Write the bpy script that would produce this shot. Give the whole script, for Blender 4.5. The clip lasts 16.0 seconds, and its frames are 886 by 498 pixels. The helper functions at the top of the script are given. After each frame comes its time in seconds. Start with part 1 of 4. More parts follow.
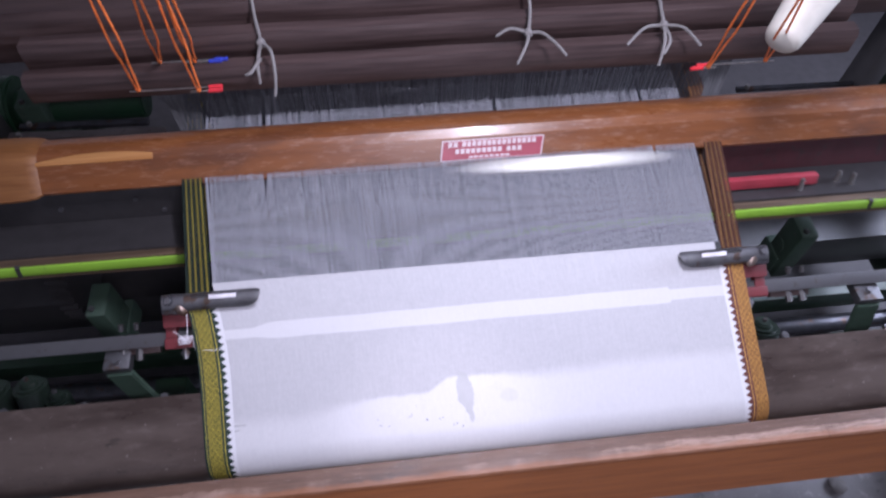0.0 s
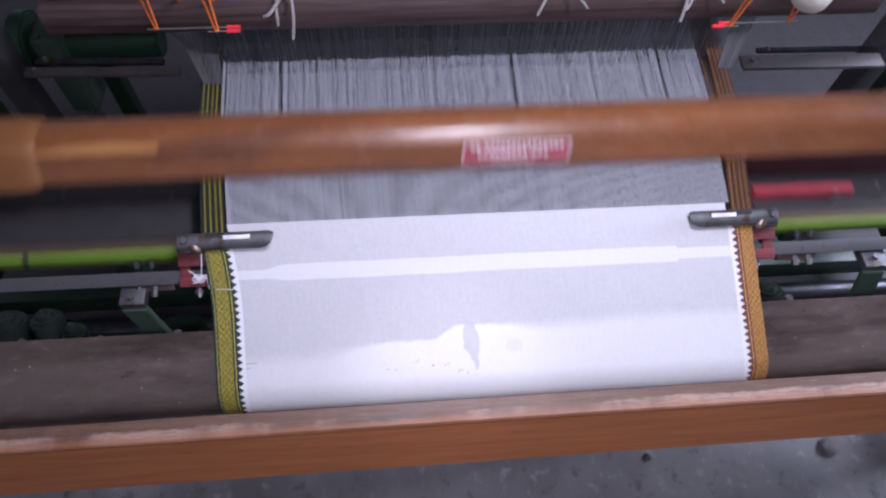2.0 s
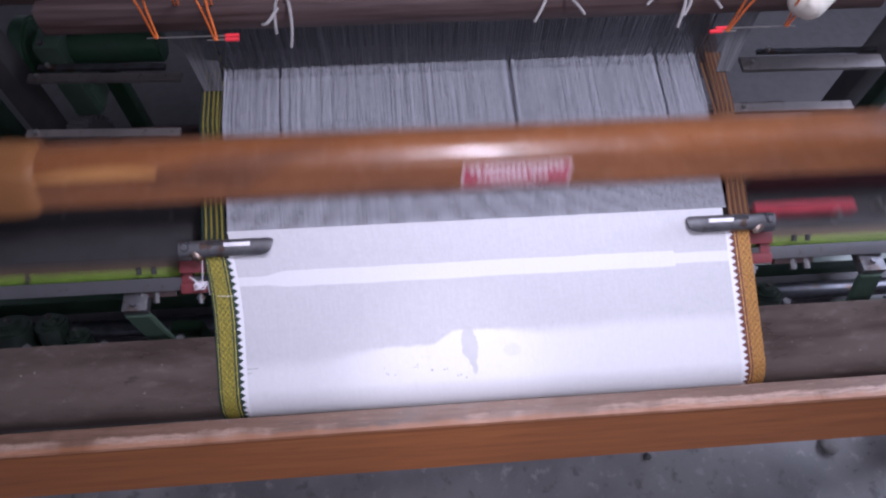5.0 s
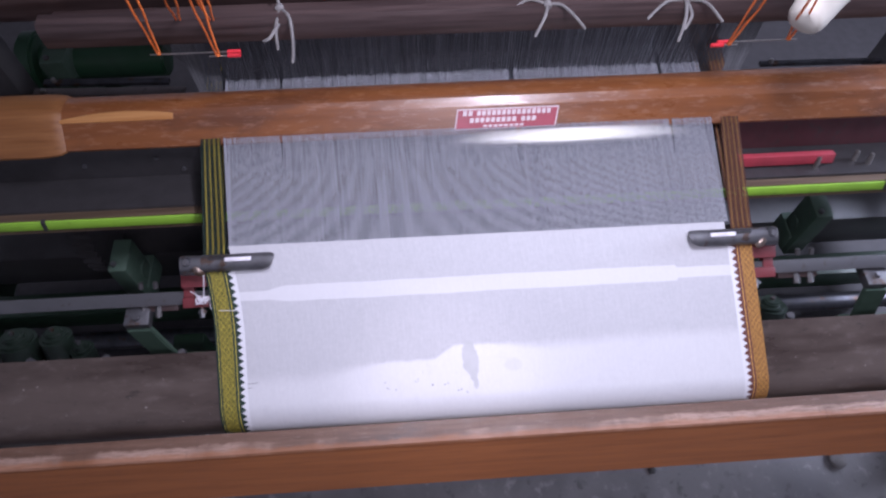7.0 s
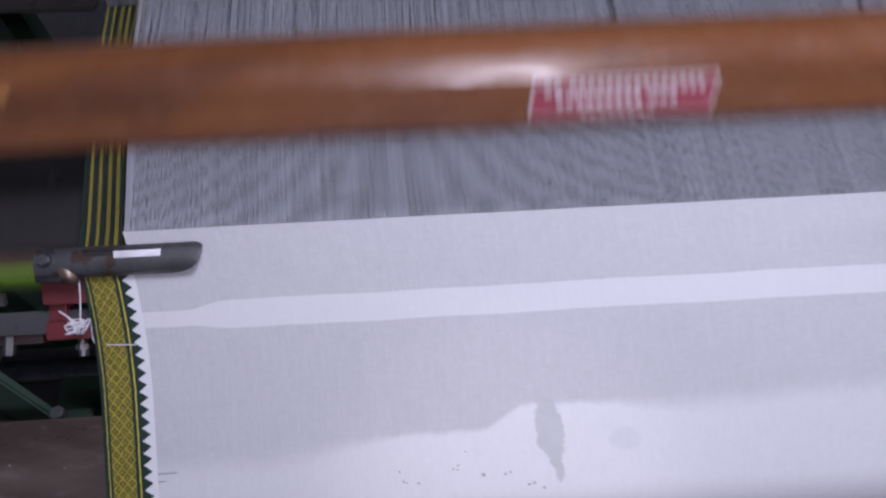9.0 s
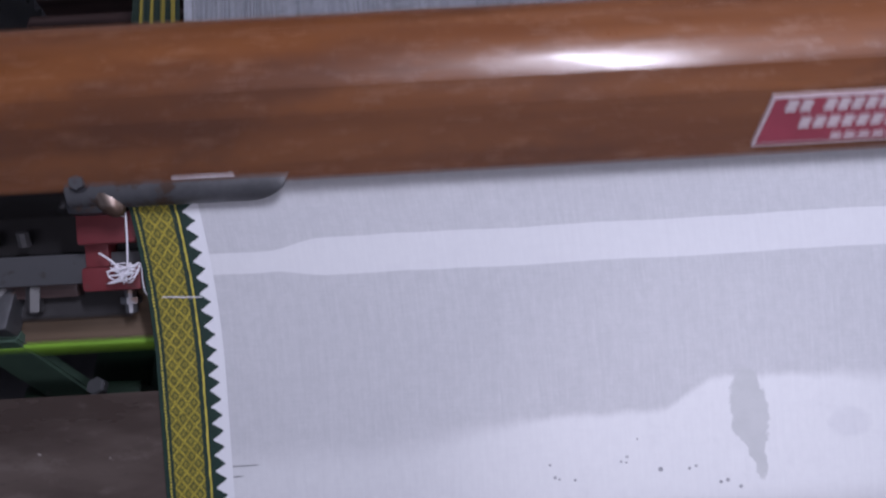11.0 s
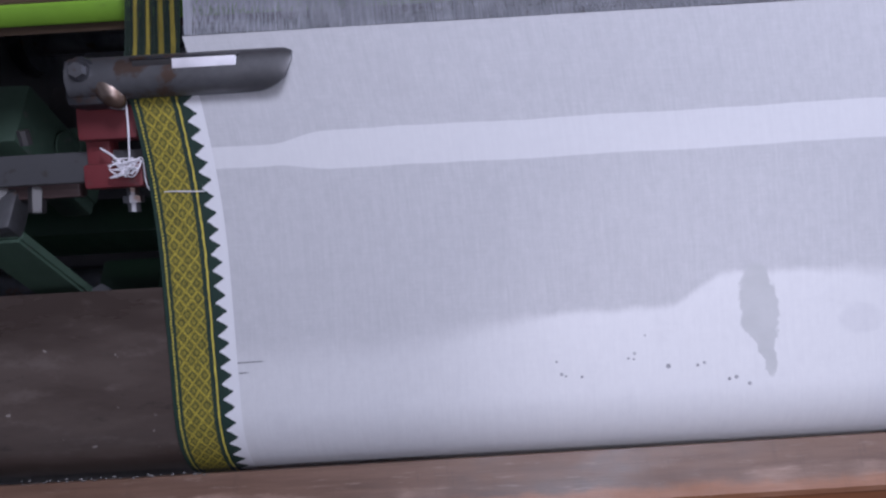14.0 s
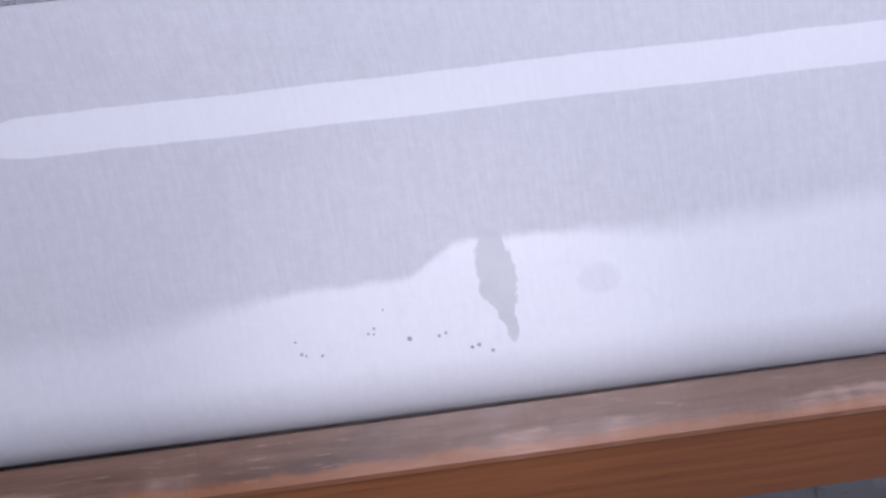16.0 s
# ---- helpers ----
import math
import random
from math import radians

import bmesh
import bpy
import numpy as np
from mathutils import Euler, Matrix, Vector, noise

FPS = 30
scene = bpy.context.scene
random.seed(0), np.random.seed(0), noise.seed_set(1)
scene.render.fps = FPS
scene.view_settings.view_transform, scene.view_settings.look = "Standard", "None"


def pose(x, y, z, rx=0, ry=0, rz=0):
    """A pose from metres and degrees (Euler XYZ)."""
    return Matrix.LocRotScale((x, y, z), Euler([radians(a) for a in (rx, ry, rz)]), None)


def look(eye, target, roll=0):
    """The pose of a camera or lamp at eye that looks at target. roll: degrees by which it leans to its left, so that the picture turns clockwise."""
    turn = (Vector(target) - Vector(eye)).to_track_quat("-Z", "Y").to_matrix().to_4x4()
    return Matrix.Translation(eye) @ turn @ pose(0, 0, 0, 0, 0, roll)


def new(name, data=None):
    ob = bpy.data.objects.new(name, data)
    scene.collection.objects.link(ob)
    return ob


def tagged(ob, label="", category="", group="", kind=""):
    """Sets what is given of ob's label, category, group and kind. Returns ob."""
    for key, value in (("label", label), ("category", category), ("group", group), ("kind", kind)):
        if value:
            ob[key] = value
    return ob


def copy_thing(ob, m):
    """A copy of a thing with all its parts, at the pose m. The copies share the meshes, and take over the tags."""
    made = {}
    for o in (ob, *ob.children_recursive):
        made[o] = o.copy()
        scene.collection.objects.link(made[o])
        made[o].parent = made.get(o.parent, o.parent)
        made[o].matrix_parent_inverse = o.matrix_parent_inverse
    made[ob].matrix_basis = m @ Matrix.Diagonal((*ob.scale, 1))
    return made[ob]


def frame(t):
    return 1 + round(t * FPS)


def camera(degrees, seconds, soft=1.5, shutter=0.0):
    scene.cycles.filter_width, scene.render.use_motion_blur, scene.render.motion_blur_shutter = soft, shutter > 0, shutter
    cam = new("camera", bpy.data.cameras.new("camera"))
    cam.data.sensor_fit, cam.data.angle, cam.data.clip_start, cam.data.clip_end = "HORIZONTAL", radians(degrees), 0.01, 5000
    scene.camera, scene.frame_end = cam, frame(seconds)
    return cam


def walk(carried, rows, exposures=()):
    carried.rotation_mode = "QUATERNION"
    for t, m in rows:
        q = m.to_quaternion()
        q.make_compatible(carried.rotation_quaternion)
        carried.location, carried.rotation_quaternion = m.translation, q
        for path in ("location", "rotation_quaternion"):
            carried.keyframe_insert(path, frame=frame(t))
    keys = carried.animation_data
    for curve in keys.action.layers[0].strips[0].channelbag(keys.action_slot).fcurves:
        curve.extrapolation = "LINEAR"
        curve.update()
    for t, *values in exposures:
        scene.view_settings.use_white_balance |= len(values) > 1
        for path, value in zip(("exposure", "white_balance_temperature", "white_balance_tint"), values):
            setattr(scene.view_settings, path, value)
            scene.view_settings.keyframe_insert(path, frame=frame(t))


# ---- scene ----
cam = camera(66.0, 16.0, soft=2.3, shutter=0.5)
PATH = [
    (0, (-0.189, -0.442, 2.321), (-0.043, 0.64, 0.646), 1.8),
    (0.5, (-0.201, -0.468, 2.302), (-0.069, 0.563, 0.593), 2.9),
    (1, (-0.207, -0.455, 2.321), (-0.077, 0.519, 0.579), 3.8),
    (1.5, (-0.169, -0.425, 2.354), (-0.086, 0.504, 0.585), 1.5),
    (2, (-0.203, -0.461, 2.329), (-0.082, 0.512, 0.586), 3.5),
    (2.5, (-0.186, -0.462, 2.333), (-0.082, 0.514, 0.59), 2.5),
    (3, (-0.19, -0.459, 2.334), (-0.077, 0.509, 0.588), 3.1),
    (3.5, (-0.181, -0.448, 2.343), (-0.081, 0.502, 0.585), 2.5),
    (4, (-0.189, -0.443, 2.347), (-0.083, 0.503, 0.588), 2.7),
    (6.5, (-0.171, -0.439, 2.367), (-0.086, 0.529, 0.619), 1.5),
    (7, (-0.166, -0.426, 2.364), (-0.088, 0.546, 0.618), 1.1),
    (7.5, (-0.157, -0.342, 2.219), (-0.084, 0.642, 0.479), 0.7),
    (8, (-0.135, -0.258, 2.06), (-0.088, 0.741, 0.327), -0.7),
    (8.2, (-0.137, -0.228, 2.001), (-0.088, 0.784, 0.277), -0.7),
    (10.3, (-0.324, -0.038, 1.566), (-0.298, 0.896, -0.202), -1.6),
    (10.5, (-0.327, -0.044, 1.564), (-0.321, 0.895, -0.202), -2.8),
    (11, (-0.346, -0.048, 1.56), (-0.336, 0.872, -0.216), -2.6),
    (11.5, (-0.348, -0.073, 1.543), (-0.34, 0.839, -0.237), -2.7),
    (12, (-0.353, -0.097, 1.528), (-0.345, 0.806, -0.257), -2.8),
    (12.5, (-0.354, -0.116, 1.518), (-0.352, 0.761, -0.279), -3.1),
    (13, (-0.354, -0.118, 1.517), (-0.361, 0.755, -0.282), -3.6),
    (13.5, (-0.354, -0.124, 1.515), (-0.368, 0.758, -0.28), -4.0),
    (14, (-0.35, -0.116, 1.516), (-0.361, 0.751, -0.286), -3.9),
    (14.5, (-0.281, -0.135, 1.505), (-0.263, 0.775, -0.276), -2.4),
    (15, (-0.239, -0.116, 1.504), (-0.165, 0.718, -0.312), -0.4),
    (15.5, (-0.171, -0.123, 1.503), (-0.049, 0.703, -0.314), 1.3),
    (16, (-0.122, -0.098, 1.504), (-0.064, 0.612, -0.365), -2.5),
]
walk(cam, [(t, look(eye, target, roll)) for t, eye, target, roll in PATH], exposures=[(0.0, 0.34, 6050, 27), (4.2, 0.39, 6050, 28), (7.0, 0.31, 6050, 28), (7.5, 0.22, 6050, 27), (8.2, -0.08, 6050, 26), (10.3, -0.15, 6000, 24), (13.0, -0.18, 5900, 22), (14.0, -0.17, 5900, 22), (15.0, -0.30, 5950, 22), (16.0, 0.03, 6000, 23)])

# ---- world and light ----
world = bpy.data.worlds.new("sky")
scene.world = world
world.use_nodes = True
wn = world.node_tree
sky = wn.nodes.new("ShaderNodeTexSky")
sky.sky_type, sky.sun_disc, sky.sun_elevation, sky.sun_rotation = "NISHITA", False, radians(40), radians(90)
wn.links.new(sky.outputs[0], wn.nodes["Background"].inputs[0])
wn.nodes["Background"].inputs[1].default_value = 0.1


def area_lamp(name, m, sx, sy, watts, colour):
    data = bpy.data.lights.new(name, "AREA")
    data.shape, data.size, data.size_y, data.energy, data.color = "RECTANGLE", sx, sy, watts, colour
    ob = new(name, data)
    ob.matrix_world = m
    return ob


area_lamp("tube_light_glow", look((0.20, 0.36, 2.70), (-0.02, 0.28, 0.9)), 0.62, 0.10, 30, (0.90, 0.93, 1.0))
area_lamp("front_light_glow", look((0.12, -0.80, 2.70), (-0.05, 0.1, 0.9)), 0.55, 0.10, 14, (0.95, 0.94, 1.0))
spot = bpy.data.lights.new("reflector_glow", "SPOT")
spot.energy, spot.spot_size, spot.spot_blend, spot.shadow_soft_size, spot.color = 25, radians(17), 1.0, 0.03, (1.0, 0.96, 0.93)
new("reflector_glow", spot).matrix_world = look((0.10, -0.34, 2.74), (-0.12, 0.035, 0.87))
area_lamp("window_daylight", look((3.05, 0.9, 1.75), (0.4, 0.7, 1.0)), 1.2, 1.1, 92, (0.76, 0.87, 1.0))


# ---- materials ----
class Mat:
    """A small builder of node materials."""

    def __init__(self, name, rough=0.6, metal=0.0, spec=0.5):
        self.mat = bpy.data.materials.new(name)
        self.mat.use_nodes = True
        self.n, self.l = self.mat.node_tree.nodes, self.mat.node_tree.links
        self.b = self.n["Principled BSDF"]
        self.b.inputs["Roughness"].default_value = rough
        self.b.inputs["Metallic"].default_value = metal
        self.b.inputs["Specular IOR Level"].default_value = spec

    def put(self, where, value):
        if hasattr(value, "is_linked"):
            self.l.new(value, where)
        elif isinstance(value, tuple) and len(value) == 3 and where.type == "RGBA":
            where.default_value = (*value, 1)
        else:
            where.default_value = value

    def coord(self, out="Object", scale=(1, 1, 1)):
        tc = self.n.new("ShaderNodeTexCoord")
        mp = self.n.new("ShaderNodeMapping")
        mp.inputs["Scale"].default_value = scale
        self.l.new(tc.outputs[out], mp.inputs[0])
        return mp.outputs[0]

    def noise(self, scale, detail=3.0, stretch=(1, 1, 1), out="Object", rough=0.55):
        t = self.n.new("ShaderNodeTexNoise")
        t.inputs["Scale"].default_value, t.inputs["Detail"].default_value = scale, detail
        t.inputs["Roughness"].default_value = rough
        self.l.new(self.coord(out, stretch), t.inputs["Vector"])
        return t.outputs["Fac"]

    def math(self, op, a, b=0.0, c=0.0, clamp=False):
        m = self.n.new("ShaderNodeMath")
        m.operation, m.use_clamp = op, clamp
        for s, v in zip(m.inputs, (a, b, c)):
            self.put(s, v)
        return m.outputs[0]

    def step(self, x, lo, hi, a=0.0, b=1.0):
        r = self.n.new("ShaderNodeMapRange")
        r.interpolation_type = "SMOOTHSTEP"
        for s, v in zip(r.inputs, (x, lo, hi, a, b)):
            self.put(s, v)
        return r.outputs[0]

    def mix(self, f, a, b, blend="MIX"):
        m = self.n.new("ShaderNodeMix")
        m.data_type, m.blend_type = "RGBA", blend
        self.put(m.inputs[0], f)
        self.put(m.inputs[6], a)
        self.put(m.inputs[7], b)
        return m.outputs[2]

    def uv(self):
        tc = self.n.new("ShaderNodeTexCoord")
        s = self.n.new("ShaderNodeSeparateXYZ")
        self.l.new(tc.outputs["UV"], s.inputs[0])
        return s.outputs[0], s.outputs[1]

    def random(self):
        return self.n.new("ShaderNodeNewGeometry").outputs["Random Per Island"]

    def colour(self, c):
        self.put(self.b.inputs["Base Color"], c)
        return self

    def rough(self, v):
        self.put(self.b.inputs["Roughness"], v)
        return self

    def bump(self, height, strength=0.2, distance=0.002):
        bn = self.n.new("ShaderNodeBump")
        bn.inputs["Strength"].default_value, bn.inputs["Distance"].default_value = strength, distance
        self.l.new(height, bn.inputs["Height"])
        self.l.new(bn.outputs[0], self.b.inputs["Normal"])
        return self


def wood(name, dark, light, rough=0.35, wear=None, scale=1.0):
    m = Mat(name, rough)
    grain = m.noise(14 * scale, 6, (0.25, 6, 6))
    fine = m.noise(60 * scale, 3, (0.12, 5, 5))
    c = m.mix(m.step(grain, 0.3, 0.7), dark, light)
    c = m.mix(m.step(fine, 0.52, 0.75, 0, 0.45), c, tuple(v * 0.45 for v in dark))
    if wear:
        patch = m.step(m.noise(9, 5, (0.6, 2.5, 2.5), rough=0.7), 0.50, 0.64)
        c = m.mix(patch, c, wear)
    m.colour(c).bump(fine, 0.12, 0.001)
    return m.rough(m.step(grain, 0.2, 0.8, rough - 0.08, rough + 0.14)).mat


def painted(name, colour, worn, rough=0.45, metal=0.0, amount=0.6):
    m = Mat(name, rough, metal)
    big, fine = m.noise(8, 5), m.noise(60, 4)
    c = m.mix(m.step(big, 0.35, 0.75, 0, 0.6), colour, tuple(v * 0.55 for v in colour))
    c = m.mix(m.step(fine, amount, amount + 0.12, 0, 0.8), c, worn)
    m.colour(c).bump(fine, 0.15, 0.001)
    return m.rough(m.step(big, 0.2, 0.8, rough - 0.1, rough + 0.2)).mat


def steel(name, colour, rough=0.35, rust=0.62):
    m = Mat(name, rough, 0.9)
    big, fine = m.noise(18, 5), m.noise(140, 3, (0.3, 1, 1))
    c = m.mix(m.step(big, 0.35, 0.7), colour, tuple(v * 0.6 for v in colour))
    c = m.mix(m.step(m.noise(35, 5), rust, rust + 0.1, 0, 0.75), c, (0.10, 0.055, 0.035))
    m.colour(c).bump(fine, 0.1, 0.0005)
    return m.rough(m.step(big, 0.2, 0.8, rough - 0.1, rough + 0.2)).mat


def plain(name, colour, rough=0.6, metal=0.0, vary=0.25, scale=30.0):
    m = Mat(name, rough, metal)
    c = m.mix(m.step(m.noise(scale, 4), 0.3, 0.75, 0, 1), colour, tuple(v * (1 - vary) for v in colour))
    return m.colour(c).bump(m.noise(scale * 5, 3), 0.15, 0.001).mat


def cloth_material():
    """White woven cotton; u is metres across from the middle, v metres from the fell."""
    m = Mat("white_cotton_cloth", 0.75, 0, 0.4)
    u, v = m.uv()
    wob = m.math("MULTIPLY", m.math("SUBTRACT", m.noise(16, 5, out="UV"), 0.5), 0.022)
    # lower, sized part of the cloth: its edge steps up beside the stain and fades towards the borders
    ragged = m.math("MULTIPLY", m.math("SUBTRACT", m.noise(60, 4, (1, 0.5, 1), out="UV", rough=0.65), 0.5), 0.010)
    edge = m.math("ADD", m.math("ADD", m.step(u, -0.150, -0.088, 0.276, 0.246), m.math("ADD", m.step(u, -0.30, -0.50, 0.0, 0.008), m.step(u, 0.0, 0.35, 0.0, -0.012))), m.math("ADD", m.math("MULTIPLY", wob, 0.45), ragged))
    soft = m.math("MAXIMUM", m.step(u, -0.04, 0.15, 0.007, 0.034), m.step(u, -0.24, -0.40, 0.007, 0.042))
    low = m.math("MULTIPLY", m.step(m.math("SUBTRACT", v, edge), -0.003, soft), m.math("MULTIPLY", m.step(u, -0.20, -0.42, 1.0, 0.62), m.step(u, 0.04, 0.30, 1.0, 0.72)))
    # the whiter weft band
    ends = m.math("MULTIPLY", m.math("SUBTRACT", m.noise(9, 4, (1, 0.2, 1), out="UV"), 0.5), 0.006)
    narrow = m.math("ADD", m.step(u, -0.50, -0.45, 0.006, 0), m.step(u, 0.43, 0.435, 0, 0.006))
    top = m.math("ADD", m.math("ADD", m.step(u, -0.5, -0.44, 0.097, 0.093), ends), narrow)
    bot = m.math("SUBTRACT", m.math("ADD", 0.129, ends), narrow)
    band = m.math("MULTIPLY", m.step(m.math("SUBTRACT", v, top), -0.0008, 0.0008), m.step(m.math("SUBTRACT", bot, v), -0.0008, 0.0008))
    # teardrop water stain
    rag = m.math("MULTIPLY", m.math("SUBTRACT", m.noise(75, 4, out="UV", rough=0.7), 0.5), 0.017)
    sx = m.math("ADD", m.math("SUBTRACT", u, -0.061), m.math("ADD", m.math("MULTIPLY", wob, 0.9), rag))
    sy = m.math("SUBTRACT", v, 0.288)
    width = m.step(sy, 0.010, 0.036, 0.0185, 0.0075)
    skew = m.step(sy, 0.0, 0.055, 0.0, 0.010)
    ex = m.math("DIVIDE", m.math("SUBTRACT", sx, skew), width)
    ey = m.math("DIVIDE", m.math("ADD", sy, -0.007), 0.056)
    r = m.math("ADD", m.math("POWER", m.math("ABSOLUTE", ex), 2.2), m.math("POWER", m.math("ABSOLUTE", ey), 4.0))
    stain = m.step(r, 0.72, 1.10, 1, 0)
    # weave slubs along warp and weft
    warp = m.noise(1.0, 4, (900, 26, 1), out="UV", rough=0.7)
    weft = m.noise(1.0, 3, (30, 800, 1), out="UV", rough=0.7)
    cloud = m.noise(28, 5, out="UV", rough=0.7)
    slub = m.noise(1.0, 4, (260, 14, 1), out="UV", rough=0.65)
    blotch = m.noise(130, 4, (1.0, 0.7, 1), out="UV", rough=0.7)
    fibre = m.math("ADD", m.math("MULTIPLY", warp, 0.26), m.math("MULTIPLY", slub, 0.24))
    grain = m.math("ADD", fibre, m.math("ADD", m.math("MULTIPLY", weft, 0.20), m.math("MULTIPLY", blotch, 0.30)))
    dry = m.mix(m.step(grain, 0.30, 0.70), (0.385, 0.385, 0.40), (0.480, 0.480, 0.495))
    dry = m.mix(m.step(cloud, 0.45, 0.72, 0, 0.35), dry, (0.385, 0.385, 0.40))
    sized = m.mix(m.step(grain, 0.25, 0.75), (0.54, 0.54, 0.555), (0.61, 0.61, 0.615))
    sized = m.mix(m.step(cloud, 0.5, 0.8, 0, 0.35), sized, (0.47, 0.47, 0.49))
    c = m.mix(low, dry, sized)
    c = m.mix(band, c, m.mix(m.step(grain, 0.3, 0.7), (0.525, 0.525, 0.54), (0.575, 0.575, 0.585)))
    c = m.mix(m.math("MULTIPLY", stain, m.step(cloud, 0.3, 0.7, 0.95, 0.75)), c, (0.40, 0.405, 0.41))
    # a fainter round mark beside the stain
    ring = m.math("ADD", m.math("POWER", m.math("DIVIDE", m.math("SUBTRACT", u, 0.036), 0.022), 2.0), m.math("POWER", m.math("DIVIDE", m.math("SUBTRACT", v, 0.298), 0.016), 2.0))
    c = m.mix(m.math("MULTIPLY", m.step(m.math("ADD", ring, m.math("MULTIPLY", rag, 40.0)), 0.5, 1.2, 0.38, 0.0), cloud), c, (0.36, 0.36, 0.40))
    # oil specks under the stain's edge
    specks = m.math("ADD", 0.0, 0.0)
    for su, sv, sr in ((-0.254, 0.3245, 9), (-0.250, 0.337, 13), (-0.246, 0.339, 9), (-0.231, 0.3405, 11), (-0.186, 0.325, 10), (-0.180, 0.3205, 12), (-0.169, 0.3036, 7), (-0.181, 0.326, 9), (-0.1487, 0.3345, 18), (-0.121, 0.335, 12), (-0.1144, 0.333, 12), (-0.0917, 0.350, 13), (-0.085, 0.3485, 15), (-0.0728, 0.3555, 14)):
        far = m.math("ADD", m.math("POWER", m.math("SUBTRACT", u, su), 2.0), m.math("POWER", m.math("SUBTRACT", v, sv), 2.0))
        specks = m.math("MAXIMUM", specks, m.step(m.math("SQRT", far), sr * 1.7e-4, sr * 0.9e-4))
    c = m.mix(m.math("MULTIPLY", specks, m.step(blotch, 0.3, 0.6, 0.55, 0.9)), c, (0.17, 0.17, 0.19))
    # short dark pulled weft marks near the border
    for mv, u0, u1 in ((0.3085, -0.566, -0.528), (0.3185, -0.568, -0.543)):
        line = m.math("MULTIPLY", m.step(m.math("ABSOLUTE", m.math("SUBTRACT", m.math("ADD", v, m.math("MULTIPLY", wob, 0.12)), mv)), 0.0011, 0.0004), m.math("MULTIPLY", m.step(u, u0, u0 + 0.006), m.step(u, u1, u1 - 0.008)))
        c = m.mix(m.math("MULTIPLY", line, m.step(warp, 0.35, 0.6, 0.2, 0.9)), c, (0.04, 0.045, 0.05))
    m.colour(c).bump(grain, 0.25, 0.0006)
    return m.rough(m.math("SUBTRACT", 0.82, m.math("MULTIPLY", low, m.step(cloud, 0.35, 0.65, 0.50, 0.38)))).mat


def border_material(name, ground, gold, bright, sign):
    """Woven zari border; u runs inwards from the outer edge, v along the warp."""
    m = Mat(name, 0.5, 0, 0.4)
    u, v = m.uv()
    u = m.math("ADD", u, m.math("MULTIPLY", m.math("SUBTRACT", m.noise(95, 2, out="UV"), 0.5), 0.0022))
    v = m.math("ADD", v, m.math("MULTIPLY", m.math("SUBTRACT", m.noise(80, 2, (1.3, 1, 1), out="UV"), 0.5), 0.0030))
    fine = m.noise(1.0, 3, (700, 1600, 1), out="UV")
    cloud = m.noise(120, 3, out="UV")
    g = m.mix(m.step(fine, 0.35, 0.7), ground, tuple(c * 1.7 + 0.006 for c in ground))
    thread = m.mix(m.step(fine, 0.35, 0.65), tuple(c * 0.55 for c in gold), bright)
    # lattice of diamonds between u 0.0125 and 0.0425
    p, q = 0.0118, 0.0148
    a = m.math("DIVIDE", m.math("SUBTRACT", u, 0.0125), p)
    b = m.math("DIVIDE", v, q)
    d1 = m.math("ABSOLUTE", m.math("SUBTRACT", m.math("FRACT", m.math("ADD", a, b)), 0.5))
    d2 = m.math("ABSOLUTE", m.math("SUBTRACT", m.math("FRACT", m.math("ADD", m.math("SUBTRACT", a, b), 50.0)), 0.5))
    near = m.math("MAXIMUM", d1, d2)
    lattice = m.step(near, 0.345, 0.40)
    heart = m.math("MULTIPLY", m.step(near, 0.17, 0.13), m.step(near, 0.03, 0.06))
    inband = m.math("MULTIPLY", m.step(u, 0.0120, 0.0128), m.step(u, 0.0420, 0.0412))
    filled = m.mix(0.46 if sign > 0 else 0.40, g, thread)
    body = m.mix(m.math("MAXIMUM", lattice, m.math("MULTIPLY", heart, 0.6)), filled, thread)
    body = m.mix(m.math("MULTIPLY", m.step(near, 0.24, 0.28), m.step(near, 0.36, 0.33)), body, m.mix(0.25 if sign > 0 else 0.40, g, thread))
    c = m.mix(inband, g, body)
    dots = m.step(m.math("FRACT", m.math("DIVIDE", v, 0.0032)), 0.25, 0.45)
    line1 = m.math("MULTIPLY", m.step(m.math("ABSOLUTE", m.math("SUBTRACT", u, 0.0085)), 0.0011, 0.0006), dots)
    line2 = m.step(m.math("ABSOLUTE", m.math("SUBTRACT", u, 0.0468)), 0.0011, 0.0007)
    c = m.mix(m.math("MAXIMUM", line1, line2), c, bright)
    # saw teeth into the white ground
    saw = m.math("PINGPONG", v, 0.0078)
    stepped = m.math("MULTIPLY", m.math("FLOOR", m.math("DIVIDE", saw, 0.0013)), 0.0013)
    reach = m.math("ADD", 0.0525, m.math("MULTIPLY", stepped, 1.45))
    white = m.step(m.math("SUBTRACT", u, reach), -0.0003, 0.0004)
    c = m.mix(white, c, (0.60, 0.60, 0.62))
    dull = m.step(cloud, 0.35, 0.75, 0, 0.38)
    c = m.mix(m.math("MULTIPLY", dull, m.math("SUBTRACT", 1.0, white)), c, tuple(x * 0.8 for x in ground))
    m.put(m.b.inputs["Metallic"], m.math("MULTIPLY", m.math("MULTIPLY", inband, 0.25), m.math("SUBTRACT", 1.0, white)))
    return m.colour(c).bump(m.math("ADD", fine, near), 0.3, 0.0006).mat


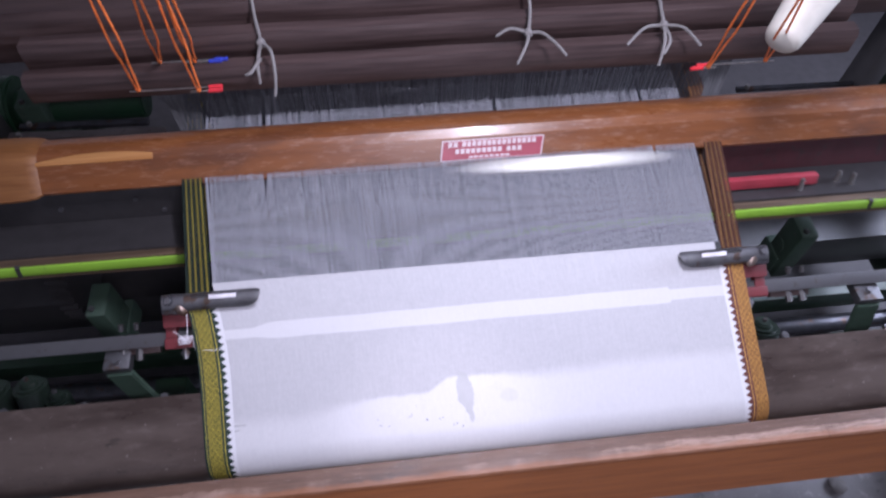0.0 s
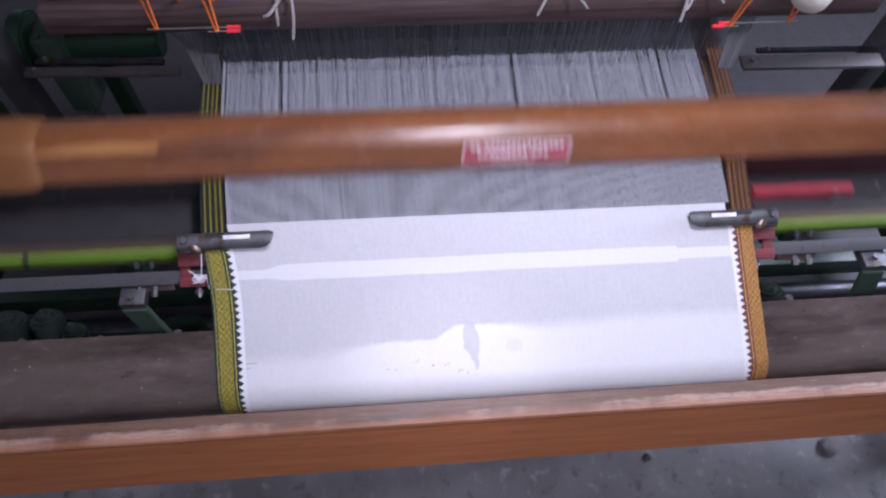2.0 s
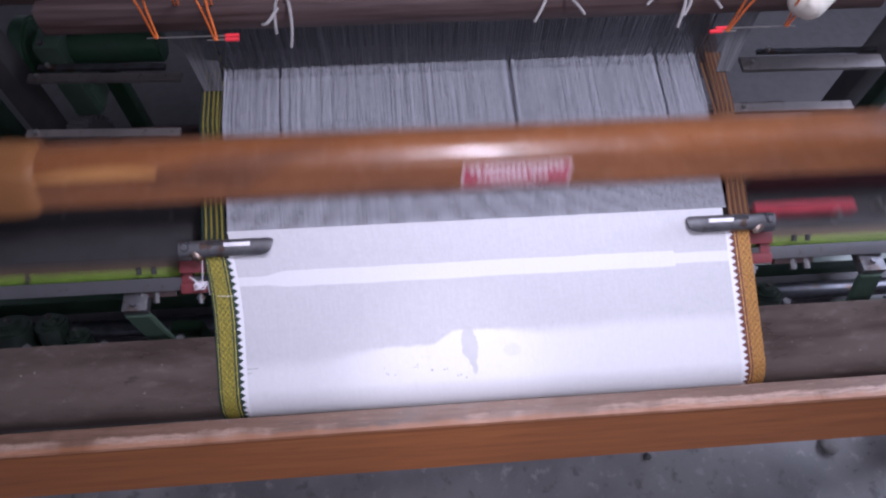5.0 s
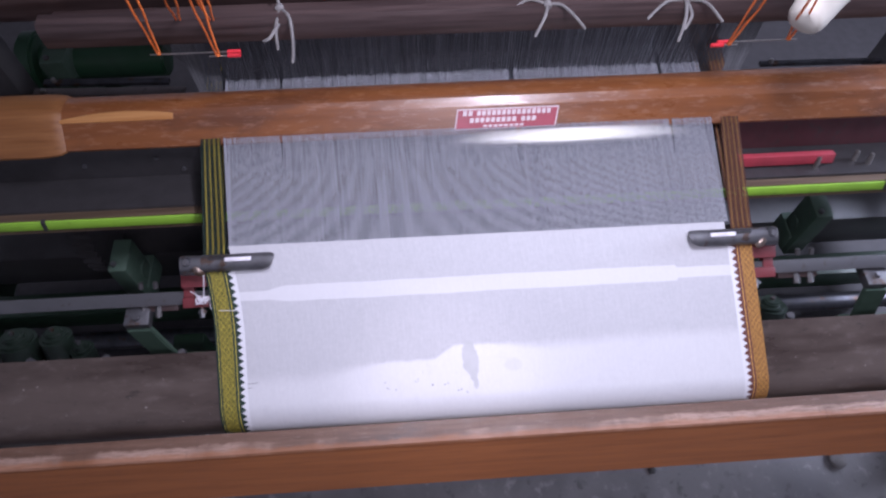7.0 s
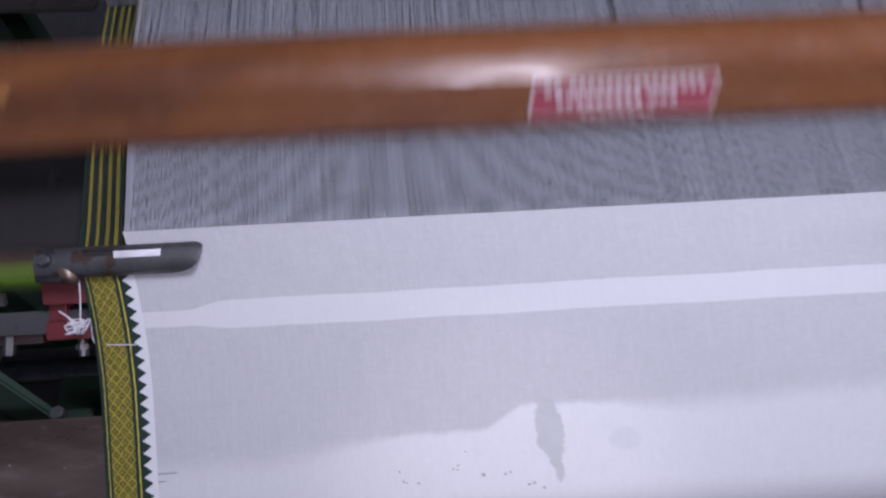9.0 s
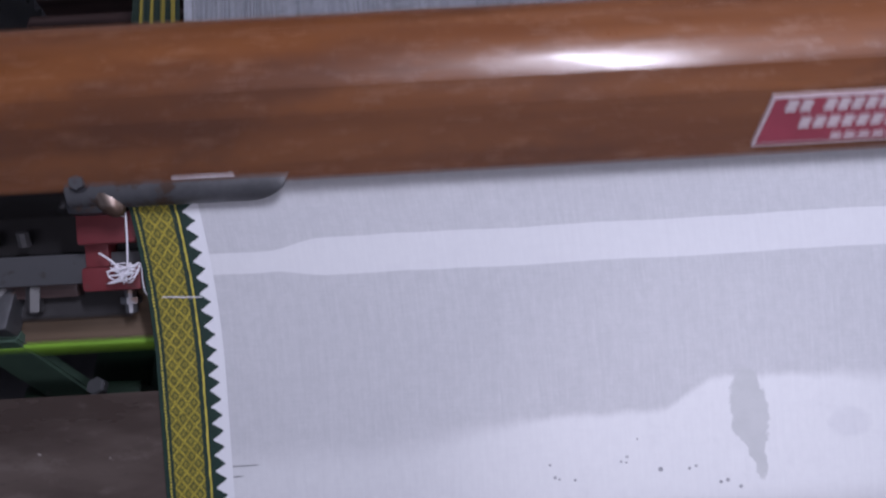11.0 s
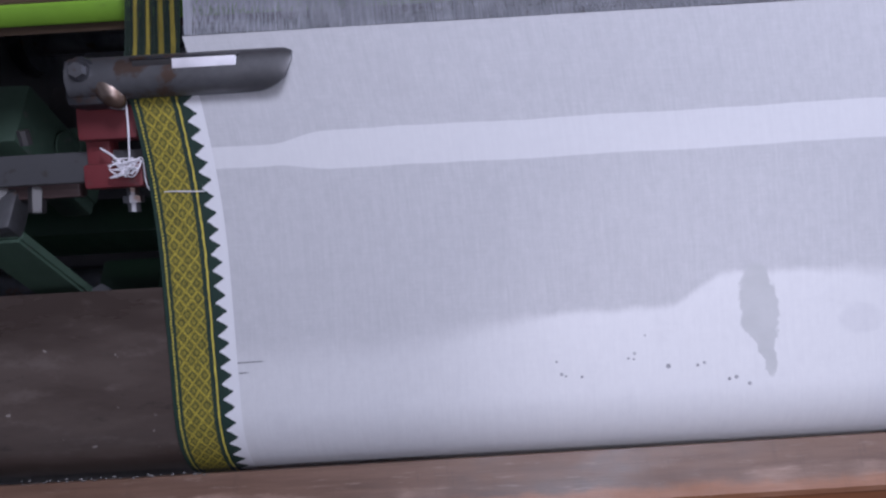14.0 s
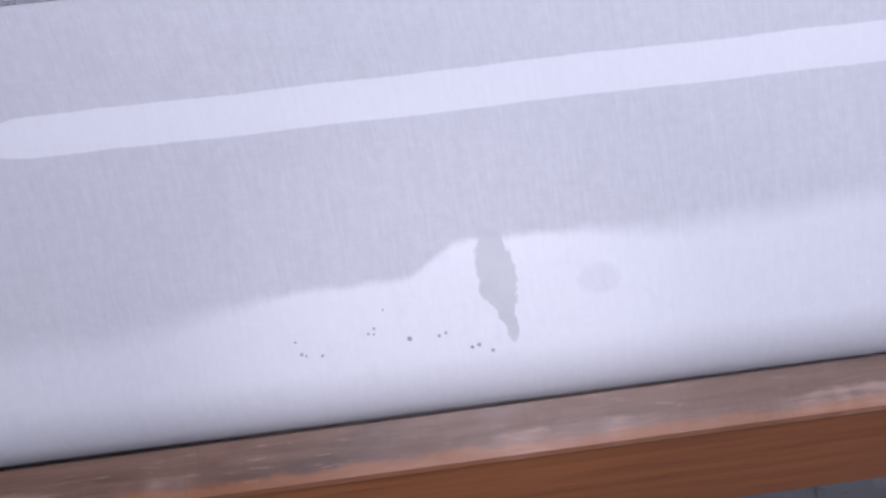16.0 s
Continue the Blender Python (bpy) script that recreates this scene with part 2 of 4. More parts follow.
def thread_material(name, lo, hi):
    m = Mat(name, 0.8, 0, 0.2)
    c = m.mix(m.random(), lo, hi)
    return m.colour(m.mix(m.step(m.noise(40, 3, (30, 1, 1)), 0.5, 0.75, 0, 0.4), c, tuple(x * 0.6 for x in lo))).mat


def concrete_material():
    m = Mat("stained_concrete", 0.7)
    big, mid, fine = m.noise(2.2, 6), m.noise(14, 6, rough=0.65), m.noise(120, 4)
    c = m.mix(m.step(big, 0.35, 0.65), (0.125, 0.120, 0.122), (0.215, 0.208, 0.210))
    c = m.mix(m.step(mid, 0.55, 0.70, 0, 0.7), c, (0.33, 0.32, 0.315))
    c = m.mix(m.step(mid, 0.44, 0.34, 0, 0.6), c, (0.075, 0.072, 0.072))
    return m.colour(m.mix(m.step(fine, 0.55, 0.75, 0, 0.3), c, (0.10, 0.10, 0.10))).bump(mid, 0.3, 0.004).rough(m.step(big, 0.3, 0.7, 0.45, 0.8)).mat


def oily_plate():
    """Brown sheet steel with smeared oil, dust and small chips."""
    m = Mat("brown_sheet_steel", 0.4, 0.1)
    smear, dust, chip = m.noise(5, 6, (0.5, 2, 2), rough=0.65), m.noise(26, 6, (0.6, 1.4, 1.4), rough=0.7), m.noise(95, 3)
    c = m.mix(m.step(smear, 0.35, 0.65), (0.046, 0.033, 0.028), (0.085, 0.064, 0.054))
    c = m.mix(m.step(dust, 0.52, 0.72, 0, 0.55), c, (0.135, 0.108, 0.095))
    c = m.mix(m.step(dust, 0.42, 0.30, 0, 0.6), c, (0.022, 0.017, 0.015))
    c = m.mix(m.step(chip, 0.70, 0.74, 0, 0.8), c, (0.26, 0.23, 0.21))
    m.colour(c).bump(dust, 0.2, 0.0015)
    return m.rough(m.step(smear, 0.3, 0.7, 0.24, 0.52)).mat


def varnished_rail():
    """Varnished hardwood, scuffed and darkened by handling."""
    m = Mat("varnished_rail_wood", 0.3)
    m.b.inputs["Coat Weight"].default_value, m.b.inputs["Coat Roughness"].default_value = 0.65, 0.16
    grain, pore = m.noise(9, 5, (0.35, 4, 4)), m.noise(70, 4, (0.10, 3, 3))
    cloud, scuff = m.noise(5, 5, (0.8, 2, 2), rough=0.65), m.noise(38, 6, (0.5, 2.2, 2.2), rough=0.75)
    c = m.mix(m.step(grain, 0.3, 0.7), (0.135, 0.045, 0.014), (0.185, 0.066, 0.021))
    c = m.mix(m.step(cloud, 0.48, 0.68, 0, 0.70), c, (0.080, 0.028, 0.012))
    c = m.mix(m.step(pore, 0.55, 0.75, 0, 0.35), c, (0.055, 0.018, 0.007))
    c = m.mix(m.step(scuff, 0.56, 0.70, 0, 0.42), c, (0.27, 0.14, 0.08))
    m.put(m.b.inputs["Coat Roughness"], m.step(scuff, 0.40, 0.66, 0.12, 0.36))
    m.colour(c).bump(m.math("ADD", scuff, m.math("MULTIPLY", pore, 0.5)), 0.16, 0.0012)
    return m.rough(m.math("ADD", m.step(cloud, 0.3, 0.7, 0.27, 0.40), m.step(scuff, 0.45, 0.7, 0.0, 0.18))).mat


def worn_board_top():
    """Greasy bare board top; the front arris is rubbed pale in ragged patches."""
    m = Mat("worn_board_edge", 0.55)
    grain, pore = m.noise(16, 6, (0.3, 5, 5), rough=0.65), m.noise(80, 4, (0.3, 2.5, 2.5), rough=0.7)
    stain = m.noise(7, 5, (0.8, 2, 2), rough=0.65)
    sep = m.n.new("ShaderNodeSeparateXYZ")
    m.l.new(m.coord("Object"), sep.inputs[0])
    across = m.math("ADD", sep.outputs[1], m.math("MULTIPLY", m.math("SUBTRACT", m.noise(22, 5, (0.5, 1, 1), rough=0.7), 0.5), 0.030))
    c = m.mix(m.step(grain, 0.3, 0.7), (0.085, 0.043, 0.026), (0.135, 0.074, 0.048))
    c = m.mix(m.step(stain, 0.50, 0.72, 0, 0.75), c, (0.050, 0.028, 0.020))
    c = m.mix(m.step(pore, 0.56, 0.72, 0, 0.45), c, (0.25, 0.185, 0.15))
    rubbed = m.math("MULTIPLY", m.step(across, -0.030, -0.037), m.step(m.noise(5, 4, (0.7, 0.1, 0.1)), 0.44, 0.60))
    c = m.mix(m.math("MULTIPLY", rubbed, m.step(pore, 0.30, 0.62, 0.35, 0.95)), c, (0.33, 0.22, 0.17))
    c = m.mix(m.step(across, -0.042, -0.052, 0, 0.55), c, (0.26, 0.095, 0.033))
    scrape = m.noise(1.0, 4, (120, 18, 18), rough=0.7)
    c = m.mix(m.step(scrape, 0.54, 0.72, 0, 0.26), c, (0.045, 0.026, 0.018))
    m.colour(c).bump(m.math("ADD", grain, pore), 0.35, 0.0015)
    return m.rough(m.step(stain, 0.3, 0.7, 0.62, 0.42)).mat


CLOTH = cloth_material()
BORDER_GREEN = border_material("green_gold_border", (0.006, 0.020, 0.014), (0.30, 0.24, 0.026), (0.52, 0.43, 0.06), 1)
BORDER_MAROON = border_material("maroon_gold_border", (0.085, 0.028, 0.022), (0.50, 0.24, 0.050), (0.62, 0.33, 0.08), -1)
RAIL = varnished_rail()
PALE = wood("worn_bare_wood", (0.150, 0.058, 0.018), (0.205, 0.086, 0.026), 0.42)
BOARD = wood("brown_painted_board", (0.200, 0.066, 0.020), (0.255, 0.088, 0.027), 0.40)
BOARD_TOP = worn_board_top()
SCOOP = wood("rubbed_bare_wood", (0.30, 0.13, 0.040), (0.42, 0.21, 0.075), 0.33)
DARKWOOD = wood("dark_oiled_wood", (0.030, 0.018, 0.017), (0.066, 0.042, 0.039), 0.38)
BAR = painted("grey_painted_bar", (0.085, 0.085, 0.09), (0.05, 0.04, 0.035), 0.4, 0.3, 0.6)
RACE = wood("race_board_wood", (0.055, 0.036, 0.022), (0.11, 0.073, 0.045), 0.5)
PLATE = oily_plate()
GREEN = painted("green_machine_paint", (0.008, 0.026, 0.012), (0.035, 0.042, 0.036), 0.45, 0.1, 0.64)
PALEGREEN = painted("faded_green_paint", (0.045, 0.080, 0.056), (0.08, 0.085, 0.075), 0.55, 0.1, 0.62)
LIME = painted("lime_green_paint", (0.21, 0.41, 0.035), (0.13, 0.22, 0.03), 0.45, 0, 0.64)
RED = painted("red_machine_paint", (0.15, 0.022, 0.026), (0.10, 0.03, 0.03), 0.5, 0, 0.62)
DULLRED = painted("dull_red_paint", (0.070, 0.022, 0.026), (0.04, 0.03, 0.03), 0.5, 0, 0.56)
REDSTRIP = painted("red_leather_strip", (0.33, 0.035, 0.05), (0.2, 0.05, 0.05), 0.55, 0, 0.66)
STEEL = steel("worn_steel", (0.19, 0.19, 0.20), 0.46, 0.55)
DARKSTEEL = steel("oily_dark_steel", (0.10, 0.10, 0.11), 0.42, 0.58)
BRIGHT = steel("polished_steel", (0.42, 0.40, 0.38), 0.30, 0.68)
NECK = steel("rubbed_cast_steel", (0.34, 0.27, 0.23), 0.34, 0.50)
BLACK = plain("greasy_black_iron", (0.034, 0.032, 0.033), 0.42)
ORANGE = plain("orange_nylon_cord", (0.75, 0.17, 0.03), 0.6)
GREYCORD = plain("grey_cotton_cord", (0.17, 0.16, 0.155), 0.9)
WHITECORD = plain("white_cotton_thread", (0.72, 0.70, 0.74), 0.9)
CREAM = plain("cream_plastic", (0.50, 0.48, 0.42), 0.45, 0, 0.12)
WHITEPLASTIC = plain("white_plastic", (0.74, 0.73, 0.66), 0.4, 0, 0.08)
REDPLASTIC = plain("red_plastic", (0.60, 0.03, 0.04), 0.4)
BLUEPLASTIC = plain("blue_plastic", (0.03, 0.05, 0.40), 0.4)
LABELRED = plain("label_red_print", (0.27, 0.045, 0.065), 0.35, 0, 0.15)
LABELWHITE = plain("label_white_print", (0.50, 0.42, 0.43), 0.4, 0, 0.1)
WHITEWARP = thread_material("white_warp_yarn", (0.23, 0.235, 0.26), (0.335, 0.34, 0.37))
GOLDWARP = thread_material("gold_warp_yarn", (0.13, 0.105, 0.018), (0.25, 0.20, 0.036))
DARKWARP = thread_material("dark_green_warp_yarn", (0.008, 0.016, 0.012), (0.02, 0.032, 0.024))
BROWNWARP = thread_material("maroon_warp_yarn", (0.055, 0.022, 0.016), (0.11, 0.048, 0.032))
COPPERWARP = thread_material("copper_warp_yarn", (0.14, 0.072, 0.026), (0.22, 0.12, 0.042))
HEALD = thread_material("heald_wire", (0.034, 0.036, 0.042), (0.085, 0.088, 0.10))
CONCRETE = concrete_material()
# near-black colour standing in for shade over the floor beneath the loom
FLOORSHADE = plain("floor_shade_black", (0.046, 0.041, 0.043), 0.7)
PLASTER = plain("grey_plaster", (0.58, 0.58, 0.60), 0.9, 0, 0.2, 6)
CEILING = plain("dim_ceiling", (0.30, 0.30, 0.31), 0.9, 0, 0.2, 4)


# ---- mesh helpers ----
def mesh_object(name, verts, faces, material, parent=None, label="", smooth=False):
    me = bpy.data.meshes.new(name)
    me.from_pydata([tuple(v) for v in verts], [], faces)
    me.update()
    if material:
        me.materials.append(material)
    if smooth:
        me.polygons.foreach_set("use_smooth", [True] * len(me.polygons))
        me.set_sharp_from_angle(angle=radians(40))
    ob = new(name, me)
    if parent:
        ob.parent = parent
    if label:
        tagged(ob, label)
    return ob


def part(name, bm, material, parent, label="", smooth=True):
    me = bpy.data.meshes.new(name)
    bm.normal_update()
    bm.to_mesh(me)
    bm.free()
    me.materials.append(material)
    if smooth:
        me.polygons.foreach_set("use_smooth", [True] * len(me.polygons))
        me.set_sharp_from_angle(angle=radians(35))
    ob = new(name, me)
    if parent:
        ob.parent = parent
    if label:
        tagged(ob, label)
    return ob


def thing(name, label, category, m=None, group="", kind=""):
    ob = new(name)
    ob.empty_display_size = 0.05
    if m is not None:
        ob.matrix_world = m
    return tagged(ob, label, category, group, kind)


def box(lo, hi, bevel=0.003, m=None, bm=None):
    """A bevelled box between two corners."""
    own = bmesh.new()
    r = bmesh.ops.create_cube(own, size=1.0)
    size, mid = [b - a for a, b in zip(lo, hi)], [(a + b) / 2 for a, b in zip(lo, hi)]
    bmesh.ops.scale(own, vec=size, verts=own.verts)
    if bevel:
        bmesh.ops.bevel(own, geom=list(own.edges), offset=min(bevel, min(size) * 0.45), segments=2, affect="EDGES", profile=0.6)
    bmesh.ops.translate(own, vec=mid, verts=own.verts)
    return join(own, m, bm)


def join(own, m=None, bm=None):
    if m is not None:
        bmesh.ops.transform(own, matrix=m, verts=own.verts)
    if bm is None:
        return own
    me = bpy.data.meshes.new("tmp")
    own.to_mesh(me)
    own.free()
    bm.from_mesh(me)
    bpy.data.meshes.remove(me)
    return bm


def rod(a, b, r, r2=None, seg=16, bevel=0.0, bm=None):
    """A round bar from a to b."""
    a, b = Vector(a), Vector(b)
    own = bmesh.new()
    bmesh.ops.create_cone(own, cap_ends=True, segments=seg, radius1=r, radius2=r if r2 is None else r2, depth=(b - a).length)
    if bevel:
        rim = [e for e in own.edges if len(e.link_faces) == 2 and any(len(f.verts) > 4 for f in e.link_faces)]
        bmesh.ops.bevel(own, geom=rim, offset=bevel, segments=2, affect="EDGES")
    turn = (b - a).to_track_quat("Z", "Y").to_matrix().to_4x4()
    return join(own, Matrix.Translation((a + b) / 2) @ turn, bm)


def cord(points, r, seg=7, bm=None, taper=None):
    """A tube along a smooth line of points."""
    own = bmesh.new()
    pts = [Vector(p) for p in points]
    fine = []
    for i in range(len(pts) - 1):
        p0, p1, p2, p3 = pts[max(i - 1, 0)], pts[i], pts[i + 1], pts[min(i + 2, len(pts) - 1)]
        for k in range(4):
            s = k / 4
            fine.append(0.5 * ((2 * p1) + (p2 - p0) * s + (2 * p0 - 5 * p1 + 4 * p2 - p3) * s * s + (3 * p1 - p0 - 3 * p2 + p3) * s ** 3))
    fine.append(pts[-1])
    rings = []
    for i, p in enumerate(fine):
        d = (fine[min(i + 1, len(fine) - 1)] - fine[max(i - 1, 0)]).normalized()
        side = d.cross(Vector((0.3, 0.2, 0.93))).normalized()
        up = side.cross(d)
        rr = r if taper is None else r * (1 + (taper - 1) * i / (len(fine) - 1))
        rings.append([own.verts.new(p + rr * (math.cos(2 * math.pi * j / seg) * side + math.sin(2 * math.pi * j / seg) * up)) for j in range(seg)])
    for A, B in zip(rings, rings[1:]):
        for j in range(seg):
            own.faces.new((A[j], A[(j + 1) % seg], B[(j + 1) % seg], B[j]))
    own.faces.new(rings[0][::-1])
    own.faces.new(rings[-1])
    return join(own, None, bm)


def profile(points, x0, x1, steps=1, bm=None):
    """A closed outline in y, z pulled along x."""
    own = bmesh.new()
    rings = [[own.verts.new((x0 + (x1 - x0) * i / steps, y, z)) for y, z in points] for i in range(steps + 1)]
    n = len(points)
    for A, B in zip(rings, rings[1:]):
        for j in range(n):
            own.faces.new((A[j], B[j], B[(j + 1) % n], A[(j + 1) % n]))
    own.faces.new(rings[0])
    own.faces.new(rings[-1][::-1])
    bmesh.ops.recalc_face_normals(own, faces=own.faces)
    return join(own, None, bm)


# ---- the room ----
def shell(name, lo, hi, material, category):
    return tagged(part(name, box(lo, hi, 0.0), material, None, smooth=False), category=category, kind="structure")


tagged(shell("floor", (-3.2, -2.6, -0.12), (3.2, 3.4, 0.0), CONCRETE, "floor"), "stained grey concrete workshop floor")
shell("ceiling", (-3.2, -2.6, 3.2), (3.2, 3.4, 3.32), CEILING, "ceiling")
shell("wall_west", (-3.35, -2.6, -0.12), (-3.2, 3.4, 3.32), PLASTER, "wall")
shell("wall_south", (-3.35, -2.75, -0.12), (3.35, -2.6, 3.32), PLASTER, "wall")
shell("wall_north", (-3.35, 3.4, -0.12), (3.35, 3.55, 3.32), PLASTER, "wall")
east = bmesh.new()
for lo, hi in (((3.2, -2.6, -0.12), (3.35, 0.25, 3.32)), ((3.2, 1.55, -0.12), (3.35, 3.4, 3.32)), ((3.2, 0.25, -0.12), (3.35, 1.55, 1.15)), ((3.2, 0.25, 2.35), (3.35, 1.55, 3.32))):
    box(lo, hi, 0.0, None, east)
tagged(part("wall_east", east, PLASTER, None, smooth=False), category="wall", kind="structure")

# ---- the loom ----
SLOPE = 0.58


def cloth_z(y):
    return 0.841 + SLOPE * y


def lean(u, y):
    """The cloth runs a little askew: one edge bows near the fell, the other slants."""
    w = min(1.0, max(0.0, (u + 0.56) / 1.12))
    return (w - 1) * 0.7 * max(0.0, y - 0.15) ** 2 - w * 0.105 * (y - 0.16)


def bed(offset):
    """The line that cloth and plate follow from the fell over the rounded front."""
    line = [(0.345 - 0.0191875 * i, cloth_z(0.345 - 0.0191875 * i)) for i in range(17)]
    start, end, radius = math.atan(SLOPE), radians(88), 0.088
    for i in range(1, 15):
        a = start + (end - start) * i / 14
        line.append((0.038 - radius * (math.sin(a) - math.sin(start)), cloth_z(0.038) - radius * (math.cos(start) - math.cos(a))))
    line += [(line[-1][0] - 0.0008, 0.76), (line[-1][0] - 0.001, 0.72)]
    out = []
    for i, p in enumerate(line):
        a, b = Vector(line[max(i - 1, 0)]), Vector(line[min(i + 1, len(line) - 1)])
        d = (b - a).normalized()
        out.append((p[0] + d.y * offset, p[1] - d.x * offset))
    return out


def strip(name, material, u0, u1, nx, parent, label="", flip=False, lift=0.0, origin=None, skip=0):
    """A length of cloth with its own thickness; uv in metres."""
    top, under = bed(lift)[skip:], bed(lift - 0.0008)[skip:]
    run, s = [], 0.022181 * skip
    for i, p in enumerate(top):
        if i:
            s += math.dist(p, top[i - 1])
        run.append(s)
    verts, faces, uvs = [], [], []
    for layer in (top, under):
        for (y, z), v in zip(layer, run):
            for k in range(nx + 1):
                u = u0 + (u1 - u0) * k / nx
                wave = 0.0006 * noise.noise((u * 9, v * 14, 0.3)) if layer is top else 0.0006 * noise.noise((u * 9, v * 14, 0.3))
                verts.append((u + lean(u, y), y, z + wave))
                uu = u if origin is None else (origin - u if flip else u - origin)
                uvs.append((uu, v))
    n, w = len(top), nx + 1
    for i in range(n - 1):
        for k in range(nx):
            a = i * w + k
            faces.append((a, a + w, a + w + 1, a + 1))
            b = n * w + a
            faces.append((b, b + 1, b + w + 1, b + w))
    for i in range(n - 1):
        for k in (0, nx):
            a, b = i * w + k, (i + 1) * w + k
            faces.append((a, n * w + a, n * w + b, b) if k == 0 else (a, b, n * w + b, n * w + a))
    ob = mesh_object(name, verts, faces, material, parent, label, smooth=True)
    layer = ob.data.uv_layers.new(name="UVMap")
    for loop in ob.data.loops:
        layer.data[loop.index].uv = uvs[loop.vertex_index]
    return ob


cloth = thing("woven_cloth", "white cotton cloth with patterned borders stretched over the breast plate", "cloth")
strip("cloth_ground", CLOTH, -0.556, 0.558, 48, cloth)
strip("border", BORDER_GREEN, -0.621, -0.556, 8, cloth, "dark green border with gold diamonds and saw teeth", origin=-0.6245, skip=1)
strip("border", BORDER_MAROON, 0.558, 0.614, 8, cloth, "maroon border with copper gold diamonds and saw teeth", flip=True, origin=0.6265, skip=1)

loom = thing("power_loom", "old green-painted power loom with brown wooden boards", "loom")
plate_line = [p for p in bed(-0.004) if p[0] < 0.150]
plate_under = [p for p in bed(-0.030) if p[0] < 0.150][::-1]
plate_line = [(0.147, cloth_z(0.147) - 0.006)] + plate_line
part("breast_plate", profile(plate_line + plate_under, -1.58, 1.58), PLATE, loom, "brown sheet-steel plate dulled by oil")
# front board leans a little, its top edge worn
for ob in (
    part("front_board", profile([(-0.0605, 0.8115), (-0.011, 0.8115), (-0.068, 0.700), (-0.120, 0.700), (-0.125, 0.706)], -1.58, 1.58), BOARD, loom, "brown painted wooden board"),
    part("board_edge", profile([(-0.0585, 0.8120), (-0.0610, 0.8155), (-0.0570, 0.8200), (-0.0095, 0.8200), (-0.0080, 0.8175), (-0.0080, 0.8120)], -1.58, 1.58), BOARD_TOP, loom, "bare worn top edge of the board"),
):
    ob.matrix_local = pose(0, 0, 0, 0, 0, 0.3)


def sides():
    for sx in (-1, 1):
        x = 1.61 * sx
        bm = bmesh.new()
        box((x - 0.03, -0.02, 0.0), (x + 0.03, 0.10, 0.80), 0.008, None, bm)
        box((x - 0.03, 1.15, 0.0), (x + 0.03, 1.27, 1.02), 0.008, None, bm)
        box((x - 0.03, 0.10, 0.62), (x + 0.03, 1.15, 0.76), 0.008, None, bm)
        box((x - 0.03, 0.10, 0.18), (x + 0.03, 1.15, 0.28), 0.008, None, bm)
        part("side_frame", bm, GREEN, loom, "dark green cast-iron side frame")
    part("cross_beam", box((-1.58, 0.55, 0.20), (1.58, 0.63, 0.30), 0.006), GREEN, loom)
    part("back_rest", rod((-1.58, 1.2, 1.02), (1.58, 1.2, 1.02), 0.045, seg=24), DARKSTEEL, loom)
    part("crank_shaft", rod((-1.58, 0.80, 0.58), (1.58, 0.80, 0.58), 0.025, seg=20), STEEL, loom)
    part("temple_bar", box((-1.58, -0.015, -0.006), (1.58, 0.015, 0.006), 0.002, Matrix.Translation((0, 0.268, 0.951)) @ pose(0, 0, 0, 30)), BAR, loom, "flat grey steel bar")


sides()

# ---- the sley, built in its forward position ----
PIVOT_Y, PIVOT_Z, FORE = 0.50, 0.15, 10.9
FORWARD = pose(0, PIVOT_Y, PIVOT_Z, FORE)
TO_SLEY = FORWARD.inverted()


def on_sley(name, bm, material, parent, label="", smooth=True):
    bmesh.ops.transform(bm, matrix=TO_SLEY, verts=bm.verts)
    return part(name, bm, material, parent, label, smooth)


def rail_outline(grow=0.0):
    pts = [(0.3095, 1.0345), (0.3075, 1.0395), (0.3340, 1.0980)]
    for i in range(17):
        a = radians(136 - 7.5 * i)
        pts.append((0.389 + 0.0565 * math.cos(a), 1.094 + 0.031 * math.sin(a)))
    pts += [(0.4455, 1.085), (0.445, 1.040)]
    cy, cz = 0.385, 1.075
    return [(cy + (y - cy) * (1 + grow), cz + (z - cz) * (1 + grow)) for y, z in pts]


sley = thing("sley", "brown varnished wooden sley with reed and lime-edged race board", "loom sley", FORWARD)
rail = on_sley("hand_rail", profile(rail_outline(), -1.02, 1.45, 60), RAIL, sley, "varnished reddish-brown rounded rail")
rail.data.set_sharp_from_angle(angle=radians(12))
grip = bmesh.new()
rings = []
for x, g in [(-1.45, 0.17), (-1.06, 0.17)] + [(-1.06 + 0.0125 * i, 0.005 + 0.165 * math.sqrt(max(0, 1 - (i / 6) ** 2))) for i in range(1, 7)]:
    rings.append([grip.verts.new((x, y, z)) for y, z in rail_outline(g)])
for A, B in zip(rings, rings[1:]):
    for k in range(len(A)):
        grip.faces.new((A[k], B[k], B[(k + 1) % len(A)], A[(k + 1) % len(A)]))
grip.faces.new(rings[0])
grip.faces.new(rings[-1][::-1])
bmesh.ops.recalc_face_normals(grip, faces=grip.faces)
on_sley("grip", grip, PALE, sley, "paler thickened end of the rail")
worn = bmesh.new()
n = 26
rings = []
for i in range(n + 1):
    s = i / n
    x = -1.0 + 0.275 * s
    w = 0.25 + 0.75 * math.sin(2.6 * s)
    ring = []
    for k in range(6):
        f = k / 5 * w
        ring.append(worn.verts.new((x, 0.3325 + 0.0150 * f, 1.0990 + 0.0180 * f)))
    rings.append(ring)
for A, B in zip(rings, rings[1:]):
    for k in range(5):
        worn.faces.new((A[k], A[k + 1], B[k + 1], B[k]))
thick = bmesh.ops.extrude_face_region(worn, geom=list(worn.faces))
